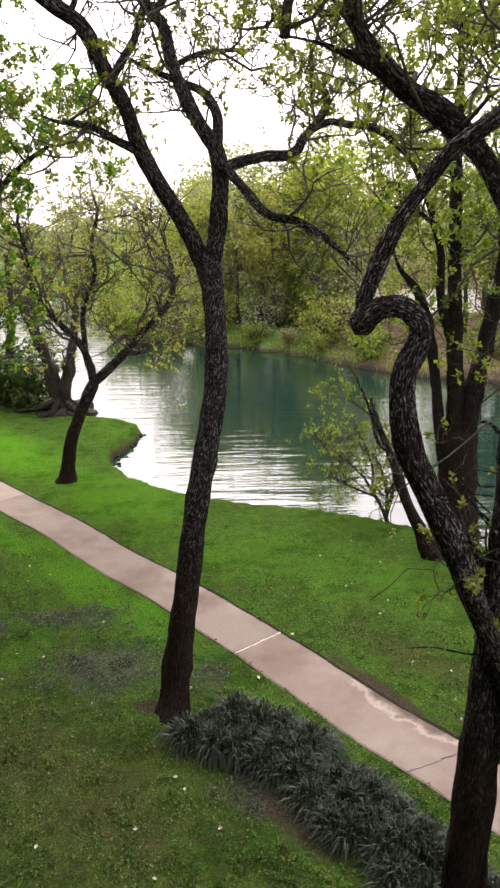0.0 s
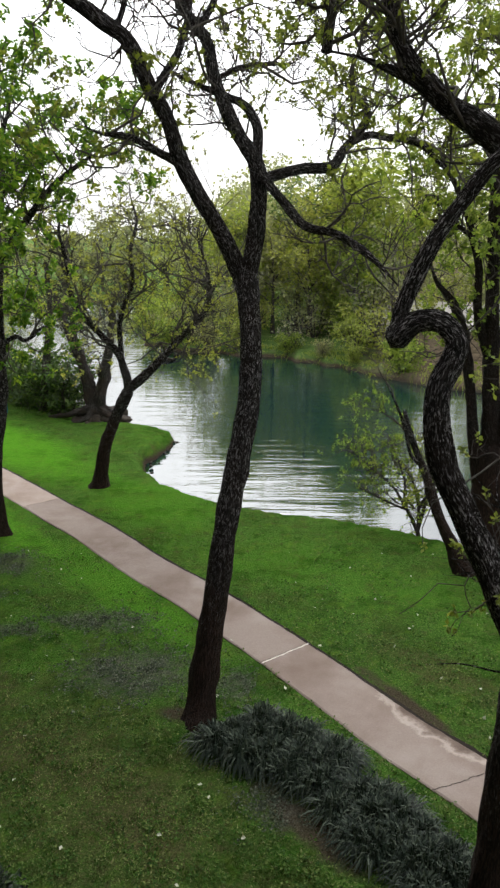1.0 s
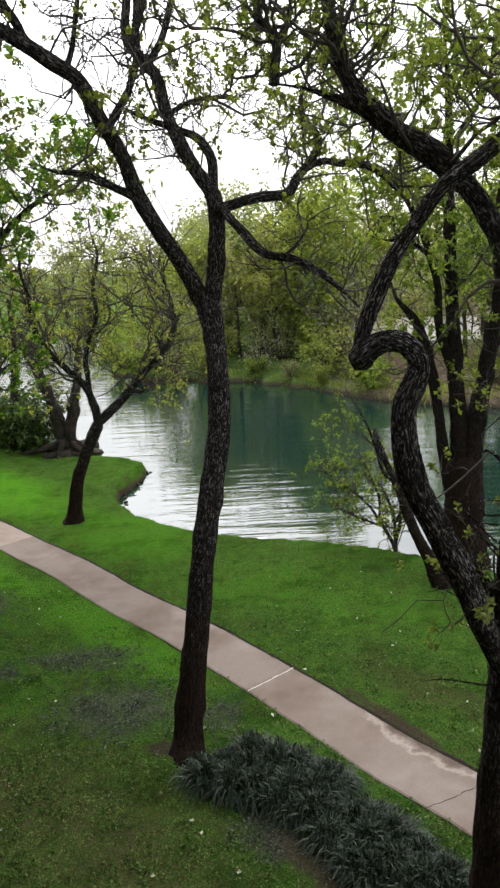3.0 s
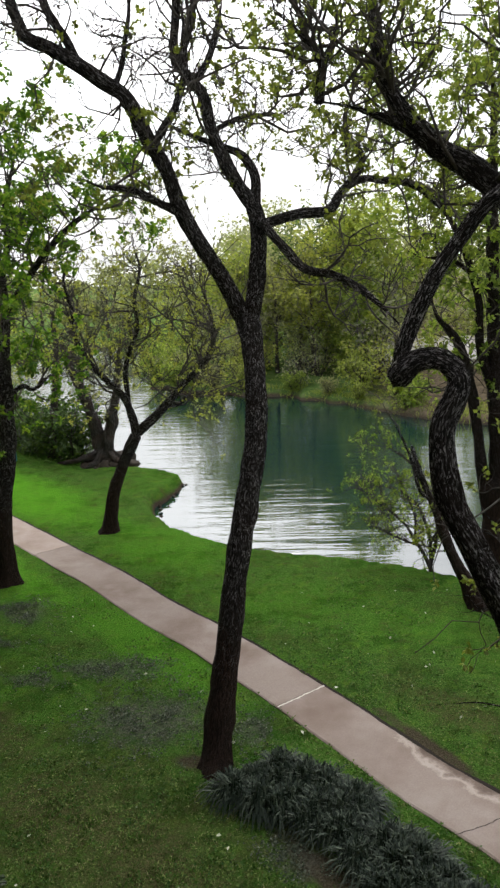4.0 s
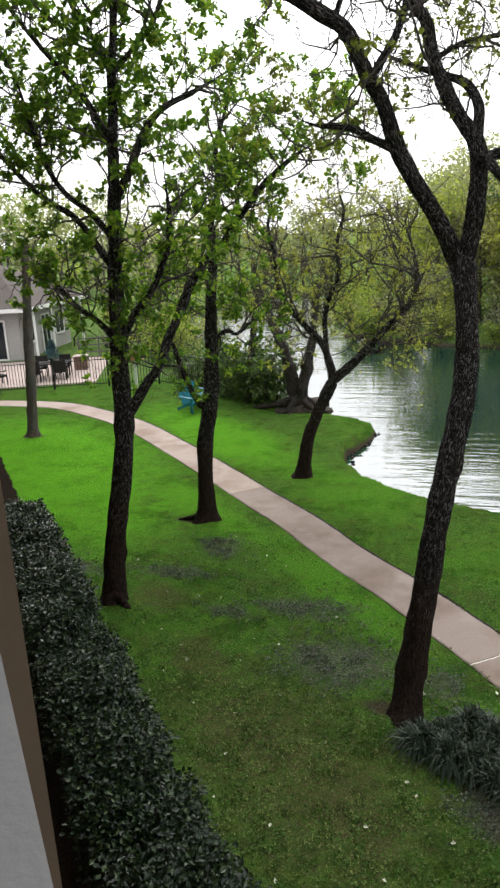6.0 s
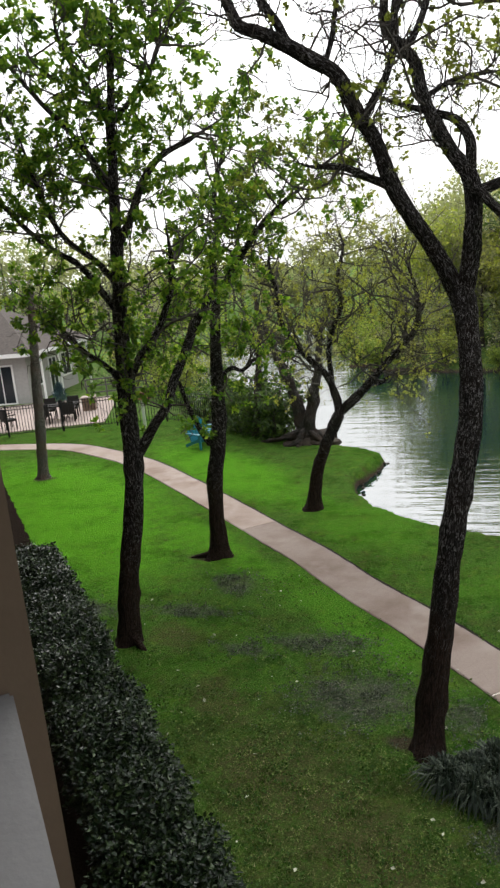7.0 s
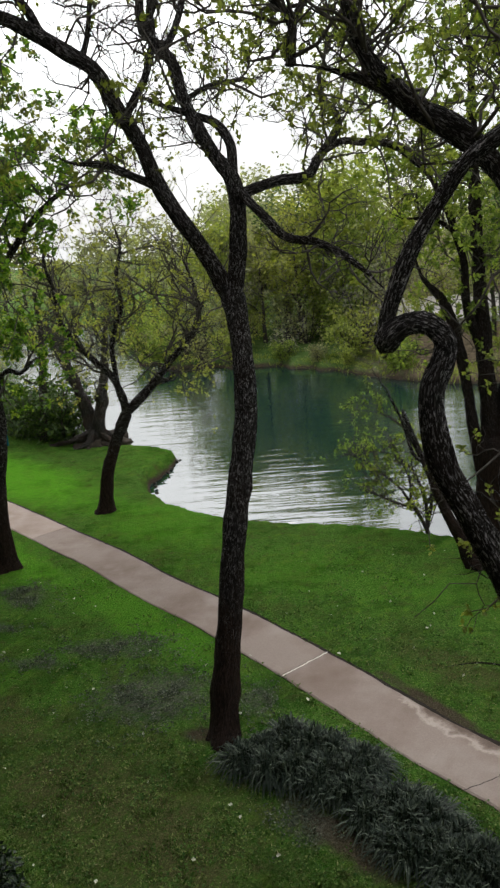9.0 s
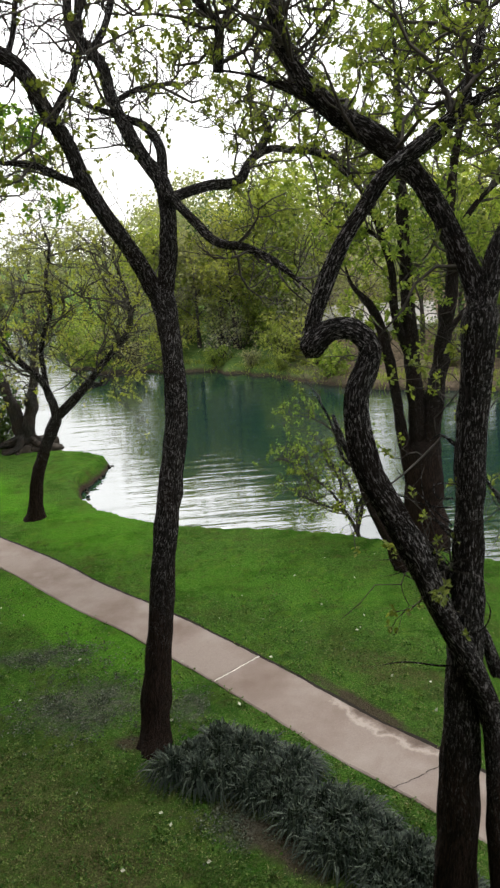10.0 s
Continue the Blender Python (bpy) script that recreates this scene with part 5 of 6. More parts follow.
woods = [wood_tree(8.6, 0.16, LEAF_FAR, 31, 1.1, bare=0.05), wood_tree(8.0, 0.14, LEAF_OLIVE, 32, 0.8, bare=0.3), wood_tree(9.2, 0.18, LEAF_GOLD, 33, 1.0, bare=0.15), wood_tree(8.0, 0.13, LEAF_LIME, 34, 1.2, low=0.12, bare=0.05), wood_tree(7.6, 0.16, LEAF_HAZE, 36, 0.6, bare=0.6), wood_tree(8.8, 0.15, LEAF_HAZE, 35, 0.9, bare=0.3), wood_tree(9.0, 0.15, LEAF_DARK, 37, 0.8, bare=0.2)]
planted(woods, [(-3.0, 47.5), (-0.6, 46.6), (1.6, 45.5), (4.2, 43.5), (5.9, 41), (11.4, 39.6), (12.4, 36.4), (14, 35.4), (17, 34.2), (21, 33), (25, 31.5),
                (-5.6, 52), (-2.0, 53), (1.0, 51.5), (4.0, 50), (7.2, 47.5), (14.2, 40), (17, 39.5), (22, 38), 
                (-1.5, 60), (5, 57), (15, 48), (26, 43), (-1, 70), (6, 66), (13, 62), (-1.8, 50), (2.6, 48.6), (4.6, 45.2)], 77, 1.0, 1.35)
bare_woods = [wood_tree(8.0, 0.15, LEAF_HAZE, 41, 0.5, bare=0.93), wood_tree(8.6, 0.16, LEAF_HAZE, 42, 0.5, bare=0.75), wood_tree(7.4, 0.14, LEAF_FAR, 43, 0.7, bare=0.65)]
planted(bare_woods, [(-33, 70), (-9, 82), (-13, 86), (-17, 90), (-21, 88), (-26, 90), (-11, 94), (-29, 82), (-15, 98), (-24, 100),
                (-19.5, 41), (-21, 47), (-23.5, 44.5), (-17.6, 37.6), (-28, 47.5), (-32, 46), (-37, 44), (-25, 53), (-30, 56), (-35, 54), (-27, 64), (-40, 60), (-42, 48), (-22, 58)], 76, 0.85, 1.2)
shrubs = [shrub(2.6, LEAF_LIME, 51), shrub(2.2, LEAF_OLIVE, 52, 0.3), shrub(3.0, LEAF_GOLD, 53, 0.7), shrub(2.0, LEAF_HAZE, 54, 0.2), shrub(2.4, LEAF_FAR, 58)]
planted(shrubs, [(-8.2, 47.5), (-5.6, 45.4), (-2.4, 44.6), (0.6, 42.6), (3.9, 39.6), (11.2, 35.0), (15.5, 32.6), (23, 30.5),
                 (-6.5, 49), (-1.8, 47), (3.6, 45), (14, 38), (-17, 41), (-18.5, 46), (-10.2, 56), (-11.5, 66), (-7.4, 46.6), (5.6, 38.0), (12.2, 34.2), (-15.6, 35.6), (-16.5, 37), (-18.4, 39), (-20.2, 39.6), (-22, 40.5)], 78, 0.6, 1.2)

planted([shrub(3.4, LEAF_OLIVE, 56, 0.7), shrub(3.4, LEAF_FAR, 57, 1.2), shrub(3.6, LEAF_HAZE, 59, 0.4)], [(-4.5, 48.5), (-1.2, 49.2), (1.6, 48.0), (4.8, 46.6), (-7.0, 50.5), (4.9, 41.8), (17, 36), (20, 34.5), (-3.0, 46.3), (0.9, 46.8), (3.0, 47.0), (-5.4, 47.4), (1.9, 44.9), (6.4, 48.0), (8.2, 49), (9.8, 48.4), (11.4, 48), (13, 47.2), (10.6, 50)], 80, 0.8, 1.3)
planted([shrub(1.5, LEAF_LIME, 61, 0.9), shrub(1.3, LEAF_OLIVE, 62, 0.5), shrub(1.6, LEAF_FAR, 63, 0.9)], [(-6.6, 44.6), (-4.3, 43.2), (-2.6, 43.0), (0.3, 41.6), (2.2, 39.9), (3.6, 38.2), (5.7, 35.4), (9.2, 32.6), (14.5, 31)], 81, 0.35, 1.0)
planted([shrub(2.2, LEAF_DARK, 55, 1.3)], [(-9.5, 28.9), (-11.2, 30), (-8.2, 28.0), (-12.8, 31.6), (-14.6, 34), (-10.4, 29.6), (-8.7, 26.7), (-9.6, 27.5), (-7.9, 26.2)], 79, 0.7, 1.1)

# the belt of woods on the horizon
rng = np.random.default_rng(90)
pieces, stems = [], []
for n in range(96):
    az, dist = radians(-75 + 150 * n / 95 + rng.uniform(-0.6, 0.6)), rng.uniform(88, 135)
    h = rng.uniform(0.075, 0.125) * dist + 2.5
    if 5 < math.degrees(az) < 26:
        # the far reach of the pond: open sky over a low wood
        h *= 0.7
    x, y = -math.sin(az) * dist, math.cos(az) * dist
    d = rng.normal(size=(44, 3))
    d *= (rng.random(44) ** 0.4 / np.linalg.norm(d, axis=1))[:, None] * (h * 0.36, h * 0.36, h * 0.46)
    pieces.append(leaves(d + (x, y, h * 0.54), h * 0.04, 24, 0.52, rng, 0.2, 0.45))
    line = curve_through([(x, y, -0.3, 0.28), (x + rng.normal() * 0.3, y, h * 0.4, 0.2), (x + rng.normal() * 0.6, y, h * 0.8, 0.06)], 2.0)
    stems.append(tube(line, 6))
v, f = joined(pieces)
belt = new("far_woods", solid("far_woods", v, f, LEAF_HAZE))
tagged(belt, "belt of far trees on the horizon with haze in their leaf colour", "woods", kind="stuff")
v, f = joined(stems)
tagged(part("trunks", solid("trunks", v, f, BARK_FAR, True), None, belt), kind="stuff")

# rough grass hanging over the far bank
rng = np.random.default_rng(91)
shore = np.array(POND)[16:30]
bank = curve_through([(x, y, 0, 1) for x, y in shore], 0.5)[:, :2]
k = rng.integers(0, len(bank) - 1, 26000)
p = bank[k] + (bank[k + 1] - bank[k]) * rng.random(len(k))[:, None] + rng.normal(size=(len(k), 2)) * 0.15 + rng.random((len(k), 1)) ** 1.5 * (1.2, 2.4)
z = ground_height(p[:, 0], p[:, 1])
ok = (z > WATER_Z - 0.1) & (lumps(p[:, 0], p[:, 1], 0.7) > 0.35)
p, z = p[ok], z[ok]
tall = rng.uniform(0.12, 0.5, len(p)) * lumps(p[:, 0], p[:, 1], 0.7)
a = rng.uniform(0, 6.28, len(p))
w = np.stack([np.cos(a), np.sin(a), 0 * a], 1) * 0.02
low = np.c_[p, z - 0.03]
top = low + np.c_[rng.normal(size=(len(p), 2)) * 0.12 - (0.03, 0.1), tall]
v = np.stack([low - w, low + w, top], 1).reshape(-1, 3)
reeds = new("bank_grass", solid("bank_grass", v, np.arange(len(v)).reshape(-1, 3), LEAF_FAR))
tagged(reeds, "rough green grass hanging over the far bank", "grass", kind="stuff")


# ---- fence, patio, house on the far lawn ----
IRON = plain("black_iron", (0.012, 0.012, 0.013), 0.5, 0.3)
STUCCO = plain("grey_siding", (0.38, 0.37, 0.35), 0.85, 0, 0.1, 6)
ROOF = plain("brown_shingle", (0.10, 0.085, 0.075), 0.95, 0, 0.3, 9)
TRIM = plain("white_trim", (0.75, 0.75, 0.73), 0.6, 0, 0.05)
PAVER = plain("pink_paver", (0.42, 0.34, 0.30), 0.9, 0, 0.18, 5)
GLASS = plain("dark_glass", (0.02, 0.025, 0.03), 0.06, 0, 0.2)


def fence(corners, height=1.35):
    ob = thing("fence", (0, 0, 0), "black iron picket fence along the edge of the lawn", "fence")
    bm_p, bm_k = bmesh.new(), bmesh.new()
    box(bm_p, -0.03, 0.03, -0.03, 0.03, -0.05, height + 0.06)
    box(bm_k, -0.009, 0.009, -0.009, 0.009, 0.08, height)
    post, picket = bpy.data.meshes.new("post"), bpy.data.meshes.new("picket")
    bm_p.to_mesh(post), bm_k.to_mesh(picket)
    post.materials.append(IRON), picket.materials.append(IRON)
    for (ax, ay), (bx, by) in zip(corners, corners[1:]):
        a, b = Vector((ax, ay, 0)), Vector((bx, by, 0))
        n = max(1, round((b - a).length / 2.4))
        for i in range(n + 1):
            part("post", post, None, ob).location = a.lerp(b, i / n)
        bm = bmesh.new()
        for z in (0.14, height - 0.15, height - 0.01):
            rod(bm, a + Vector((0, 0, z)), b + Vector((0, 0, z)), 0.016, sides=4)
        part("rail", bm, IRON, ob)
        m = round((b - a).length / 0.13)
        for i in range(1, m):
            part("picket", picket, None, ob).location = a.lerp(b, i / m)
    return ob


fence([(-27.4, 24.3), (-20.4, 27.4), (-16.0, 29.2), (-13.8, 29.7), (-10.9, 28.2)])

patio = part("patio", boxed(-34, -17.3, 29.5, 37.5, -0.1, 0.05), PAVER)
patio.data.transform(Matrix.Translation((-20, 30, 0)) @ Matrix.Rotation(radians(22), 4, "Z") @ Matrix.Translation((20, -30.7, 0)))
tagged(patio, "pinkish paved patio behind the iron fence", "patio", kind="structure")

house = thing("house", (-24.9, 36.0, 0), "grey sided single-storey house with a low shingled roof", "house", turn=8)
part("wall", boxed(-14, 0, 0, 7, -0.2, 3.0), STUCCO, house)
bm = bmesh.new()
rf = [bm.verts.new(v) for v in [(-15, -1.1, 2.9), (1.0, -1.1, 2.9), (1.0, 8, 2.9), (-15, 8, 2.9), (-11, 3.5, 5.4), (-3, 3.5, 5.4)]]
for f in ((0, 1, 5, 4), (1, 2, 5), (2, 3, 4, 5), (3, 0, 4), (3, 2, 1, 0)):
    bm.faces.new([rf[n] for n in f])
part("roof", bm, ROOF, house, "brown shingled hip roof")
part("fascia", boxed(-15, 1.0, -1.13, -1.1, 2.72, 2.93), TRIM, house, "white fascia board")
for n in range(14):
    part("clapboard", boxed(-14, 0, -0.018, -0.002, 0.2 * n, 0.2 * n + 0.18), STUCCO, house)
for x0, x1, z0, z1, kind_ in ((-2.2, -0.9, 0.08, 2.15, "door"), (-3.9, -2.95, 0.05, 2.15, "door"), (-6.6, -5.2, 0.9, 2.2, "window"), (-9.4, -8.2, 0.9, 2.2, "window")):
    w = part(kind_, boxed(x0, x1, -0.03, -0.02, z0, z1), GLASS, house)
    bm = bmesh.new()
    for q in ((x0 - 0.1, x1 + 0.1, z1, z1 + 0.1), (x0 - 0.1, x1 + 0.1, z0 - 0.1, z0), (x0 - 0.1, x0, z0, z1), (x1, x1 + 0.1, z0, z1), ((x0 + x1) / 2 - 0.025, (x0 + x1) / 2 + 0.025, z0, z1)):
        box(bm, q[0], q[1], -0.06, -0.02, q[2], q[3])
    part("frame", bm, TRIM, w, "white frame")
part("fascia", boxed(1.0, 1.03, -1.13, 8, 2.72, 2.93), TRIM, house, "white fascia board")
for n in range(14):
    part("clapboard", boxed(0.002, 0.018, 0, 7, 0.2 * n, 0.2 * n + 0.18), STUCCO, house)
for y0, y1, z0, z1, kind_ in ((0.6, 1.9, 0.9, 2.2, "window"), (2.9, 3.9, 0.05, 2.15, "door"), (4.8, 6.0, 0.9, 2.2, "window")):
    w = part(kind_, boxed(0.02, 0.03, y0, y1, z0, z1), GLASS, house)
    bm = bmesh.new()
    for q in ((y0 - 0.1, y1 + 0.1, z1, z1 + 0.1), (y0 - 0.1, y1 + 0.1, z0 - 0.1, z0), (y0 - 0.1, y0, z0, z1), (y1, y1 + 0.1, z0, z1), ((y0 + y1) / 2 - 0.025, (y0 + y1) / 2 + 0.025, z0, z1)):
        box(bm, 0.02, 0.06, q[0], q[1], q[2], q[3])
    part("frame", bm, TRIM, w, "white frame")
for y0 in (0.0, 2.4, 6.9):
    part("porch_post", boxed(0.88, 0.98, y0 - 0.05, y0 + 0.05, 0, 2.9), TRIM, house)
for x in (-2.45, -7.2, -13.8):
    part("porch_post", boxed(x - 0.06, x + 0.06, -1.05, -0.93, 0, 2.9), TRIM, house)

# ---- things on the patio and the far lawn ----
WICKER = plain("dark_wicker", (0.02, 0.017, 0.015), 0.8, 0, 0.3, 30)
TEAL = plain("teal_paint", (0.008, 0.16, 0.21), 0.5, 0, 0.15)
WOOD = plain("weathered_wood", (0.28, 0.15, 0.08), 0.85, 0, 0.25, 20)
POSTPAINT = plain("pale_green_post", (0.55, 0.60, 0.50), 0.7, 0, 0.1)


def patio_chair(x, y, turn):
    ob = thing("patio_chair", (x, y, 0.05), "dark wicker patio chair", "chair", "chairs on the patio", turn=turn)
    part("seat", boxed(-0.28, 0.28, -0.28, 0.28, 0.36, 0.46, bevel=0.02), WICKER, ob)
    part("backrest", boxed(-0.28, 0.28, 0.22, 0.30, 0.46, 0.95, bevel=0.02), WICKER, ob)
    for s in (-1, 1):
        part("armrest", boxed(s * 0.29 - 0.035, s * 0.29 + 0.035, -0.26, 0.28, 0.62, 0.67, bevel=0.01), WICKER, ob)
        for y0 in (-0.25, 0.25):
            part("leg", boxed(s * 0.26 - 0.025, s * 0.26 + 0.025, y0 - 0.025, y0 + 0.025, 0, 0.36), WICKER, ob)


for x, y, turn in ((-21.5, 29.0, 150), (-20.1, 29.85, 200), (-19.1, 30.35, 205), (-20.6, 31.15, 25), (-19.6, 31.6, 20), (-23.2, 29.4, 170)):
    patio_chair(x, y, turn)
table = thing("patio_table", (-19.85, 30.75, 0.05), "dark patio dining table", "table", turn=25)
part("tabletop", boxed(-0.9, 0.9, -0.5, 0.5, 0.68, 0.73, bevel=0.01), WICKER, table)
for sx in (-1, 1):
    for sy in (-1, 1):
        part("leg", boxed(sx * 0.8 - 0.03, sx * 0.8 + 0.03, sy * 0.42 - 0.03, sy * 0.42 + 0.03, 0, 0.68), WICKER, table)
BRICK_BROWN = plain("brown_block", (0.17, 0.115, 0.085), 0.95, 0, 0.35, 12)
SPRUCE = foliage("spruce_needle", (0.012, 0.035, 0.045), (0.035, 0.085, 0.10), (0.10, 0.19, 0.22), 0.6, 0.1)
pillar = thing("patio_pillar", (-19.5, 33.0, 0.05), "low brown stone pillar with a cap on the patio", "pillar", turn=22)
for n in range(4):
    for m in range(2):
        part("stone", boxed(-0.32 + 0.325 * m, -0.005 + 0.325 * m, -0.3, 0.3, 0.16 * n, 0.16 * n + 0.15, bevel=0.012), BRICK_BROWN, pillar)
part("cap", boxed(-0.36, 0.36, -0.34, 0.34, 0.64, 0.70, bevel=0.012), PAVER, pillar)
spruce = thing("spruce_bush", (-22.45, 35.1, 0.05), "small blue-green spruce bush beside the house", "bush")
rng = np.random.default_rng(97)
v, f = tube(curve_through([(0, 0, -0.05, 0.05), (0, 0, 0.5, 0.035), (0, 0, 1.05, 0.01)], 0.2), 7)
part("trunk", solid("trunk", v, f, TWIG, True), None, spruce)
tiers = rng.random(420)
a = rng.uniform(0, 2 * np.pi, 420)
out = (1 - tiers) * 0.62 * rng.uniform(0.3, 1.0, 420) + 0.03
v, f = leaves(np.stack([np.cos(a) * out, np.sin(a) * out, 0.12 + 1.0 * tiers - 0.12 * out], 1), 0.045, 5, 0.11, rng, 0.1, 0.16)
part("needles", solid("needles", v, f, SPRUCE), None, spruce)
GREY_RAIL = plain("grey_rail", (0.11, 0.105, 0.10), 0.7, 0, 0.15)
rail = thing("ramp_railing", (-21.6, 36.5, 0), "dark grey railing behind the patio", "railing", turn=24)
for n in range(5):
    part("post", boxed(1.1 * n - 0.04, 1.1 * n + 0.04, -0.04, 0.04, -0.05, 1.1), GREY_RAIL, rail)
for z in (0.3, 0.68, 1.04):
    part("rail", boxed(-0.04, 4.44, -0.025, 0.025, z, z + 0.07), GREY_RAIL, rail)


def lawn_chair(x, y, turn):
    """A slatted garden chair with a sloping back and wide arms."""
    ob = thing("lawn_chair", (x, y, 0), "teal slatted garden chair on the lawn", "chair", "garden chairs", turn=turn)
    for n in range(5):
        bm = boxed(-0.26, 0.26, -0.05, 0.05, -0.012, 0.012)
        bm.transform(Matrix.Translation((0, -0.28 + 0.13 * n, 0.38 - 0.035 * n)) @ Matrix.Rotation(radians(-14), 4, "X"))
        part("seat_slat", bm, TEAL, ob)
    for n in range(5):
        bm = boxed(-0.05, 0.05, -0.012, 0.012, 0, 0.78 - 0.05 * abs(n - 2))
        bm.transform(Matrix.Translation((-0.23 + 0.115 * n, 0.26, 0.22)) @ Matrix.Rotation(radians(-24), 4, "X"))
        part("back_slat", bm, TEAL, ob)
    for s in (-1, 1):
        part("armrest", boxed(s * 0.34 - 0.07, s * 0.34 + 0.07, -0.36, 0.4, 0.55, 0.575, bevel=0.006), TEAL, ob)
        part("leg", boxed(s * 0.31 - 0.02, s * 0.31 + 0.02, -0.34, -0.24, 0, 0.55), TEAL, ob)
        bm = boxed(s * 0.29 - 0.015, s * 0.29 + 0.015, -0.3, 0.62, -0.05, 0.05)
        bm.transform(Matrix.Translation((0, 0, 0.27)) @ Matrix.Rotation(radians(-20), 4, "X"))
        part("side_rail", bm, TEAL, ob)


lawn_chair(-10.3, 24.85, 60)
lawn_chair(-10.3, 25.8, 75)

feeder = thing("bird_feeder", (-13.95, 27.75, 0), "wooden bird feeder on a pale post in the lawn", "bird feeder", turn=20)
part("post", boxed(-0.06, 0.06, -0.06, 0.06, -0.1, 1.45, bevel=0.008), POSTPAINT, feeder)
part("tray", boxed(-0.38, 0.38, -0.16, 0.16, 1.38, 1.43, bevel=0.005), WOOD, feeder)
part("box", boxed(-0.13, 0.13, -0.11, 0.11, 1.43, 1.66, bevel=0.005), WOOD, feeder)
bm = bmesh.new()
box(bm, -0.2, 0.2, -0.17, 0.17, 1.66, 1.69)
part("roof", bm, WOOD, feeder)

# gnarled root mound and stones under the old tree on the bank
STONE = plain("mossy_stone", (0.050, 0.040, 0.030), 0.95, 0, 0.45, 7)


def boulder(x, y, z, size, seed, squash=0.6):
    rng = np.random.default_rng(seed)
    bm = bmesh.new()
    bmesh.ops.create_icosphere(bm, subdivisions=3, radius=1)
    off = Vector(rng.uniform(-50, 50, 3))
    for v in bm.verts:
        k = 1 + 0.55 * noise.noise(v.co * 1.5 + off) + 0.3 * noise.noise(v.co * 4 + off)
        v.co = Vector((v.co.x * k, v.co.y * k, v.co.z * k * squash)) * size
    for f in bm.faces:
        f.smooth = True
    ob = part("boulder", bm, STONE)
    ob.location = (x, y, z)
    tagged(ob, "dark mossy root-bound stone on the pond bank", "stone", "stones on the bank")


rng = np.random.default_rng(66)
for n in range(17):
    t = n / 16
    boulder(-5.6 - 3.6 * t + rng.normal() * 0.15, 25.25 + 2.1 * t + rng.normal() * 0.2, -0.12 + 0.22 * max(0, 1 - abs(t - 0.2) * 3), rng.uniform(0.22, 0.4) * (1.3 if t < 0.35 else 0.7), 500 + n)
for n in range(18):
    t = n / 17
    boulder(-3.82 + 0.42 * t ** 1.5 + rng.normal() * 0.11, 20.4 + 3.5 * t + rng.normal() * 0.1, -0.4 + 0.05 * rng.normal(), rng.uniform(0.03, 0.075), 540 + n, 0.75)

for n in range(14):
    boulder(-6.45 + rng.normal() * 0.38, 25.25 + rng.normal() * 0.2, -0.12 + 0.1 * rng.random(), rng.uniform(0.12, 0.3), 590 + n, 0.8)

# pale low building across the water
ROOF_PALE = plain("pale_metal_roof", (0.62, 0.58, 0.56), 0.6, 0, 0.08, 3)
shed = thing("boathouse", (9.6, 44.0, 0.6), "low boathouse with a pale metal roof across the pond", "building", turn=-12)
part("wall", boxed(-3.6, 3.6, 0.3, 3.2, -0.6, 0.55), TRIM, shed)
for n in range(16):
    bm = boxed(-3.9 + 0.4875 * n, -3.9 + 0.4875 * (n + 1) - 0.02, 0, 3.6, -0.03, 0.03)
    bm.transform(Matrix.Translation((0, 0, 0.6)) @ Matrix.Rotation(radians(17), 4, "X"))
    part("roof_sheet", bm, ROOF_PALE, shed)
part("gable", boxed(-3.6, 3.6, 3.0, 3.2, 0.5, 1.4), TRIM, shed)

# ---- balcony of the building ----
UX, UY = 0.655, -0.755
BROWN = plain("brown_stucco", (0.12, 0.085, 0.06), 0.95, 0, 0.12, 5)
CAPPAINT = plain("grey_rail_paint", (0.135, 0.134, 0.132), 0.55, 0, 0.06, 9)
TURN = math.degrees(math.atan2(UY, UX))
building = thing("building", (0, 0, 0), "brown stucco apartment building with a railed balcony", "building", turn=TURN)
# local x runs along the front, local y outwards
# unseen upper wall, long front and roof overhang, added to shade the near lawn
part("wall", boxed(-32, 22, -2.4, -2.1, -0.2, 11), BROWN, building)
part("roof", boxed(-33, 23, -6, 0.9, 11, 11.3), ROOF, building, "unseen overhanging roof edge added to shade the near lawn")
part("balcony_floor", boxed(-1.75, 8, -2.1, -0.05, 4.2, 4.4), BROWN, building)
part("column", boxed(-1.75, -1.4, -0.4, -0.0325, -0.1, 11, bevel=0.008), BROWN, building)
part("knee_wall", boxed(-1.4, 8, -0.215, -0.088, 4.4, 5.465), BROWN, building)
part("handrail", boxed(-1.4, 8, -0.225, -0.081, 5.465, 5.505, bevel=0.006), CAPPAINT, building, "grey painted rail cap")
part("soffit", boxed(-1.75, 8, -2.1, -0.03, 7.6, 7.8), BROWN, building)

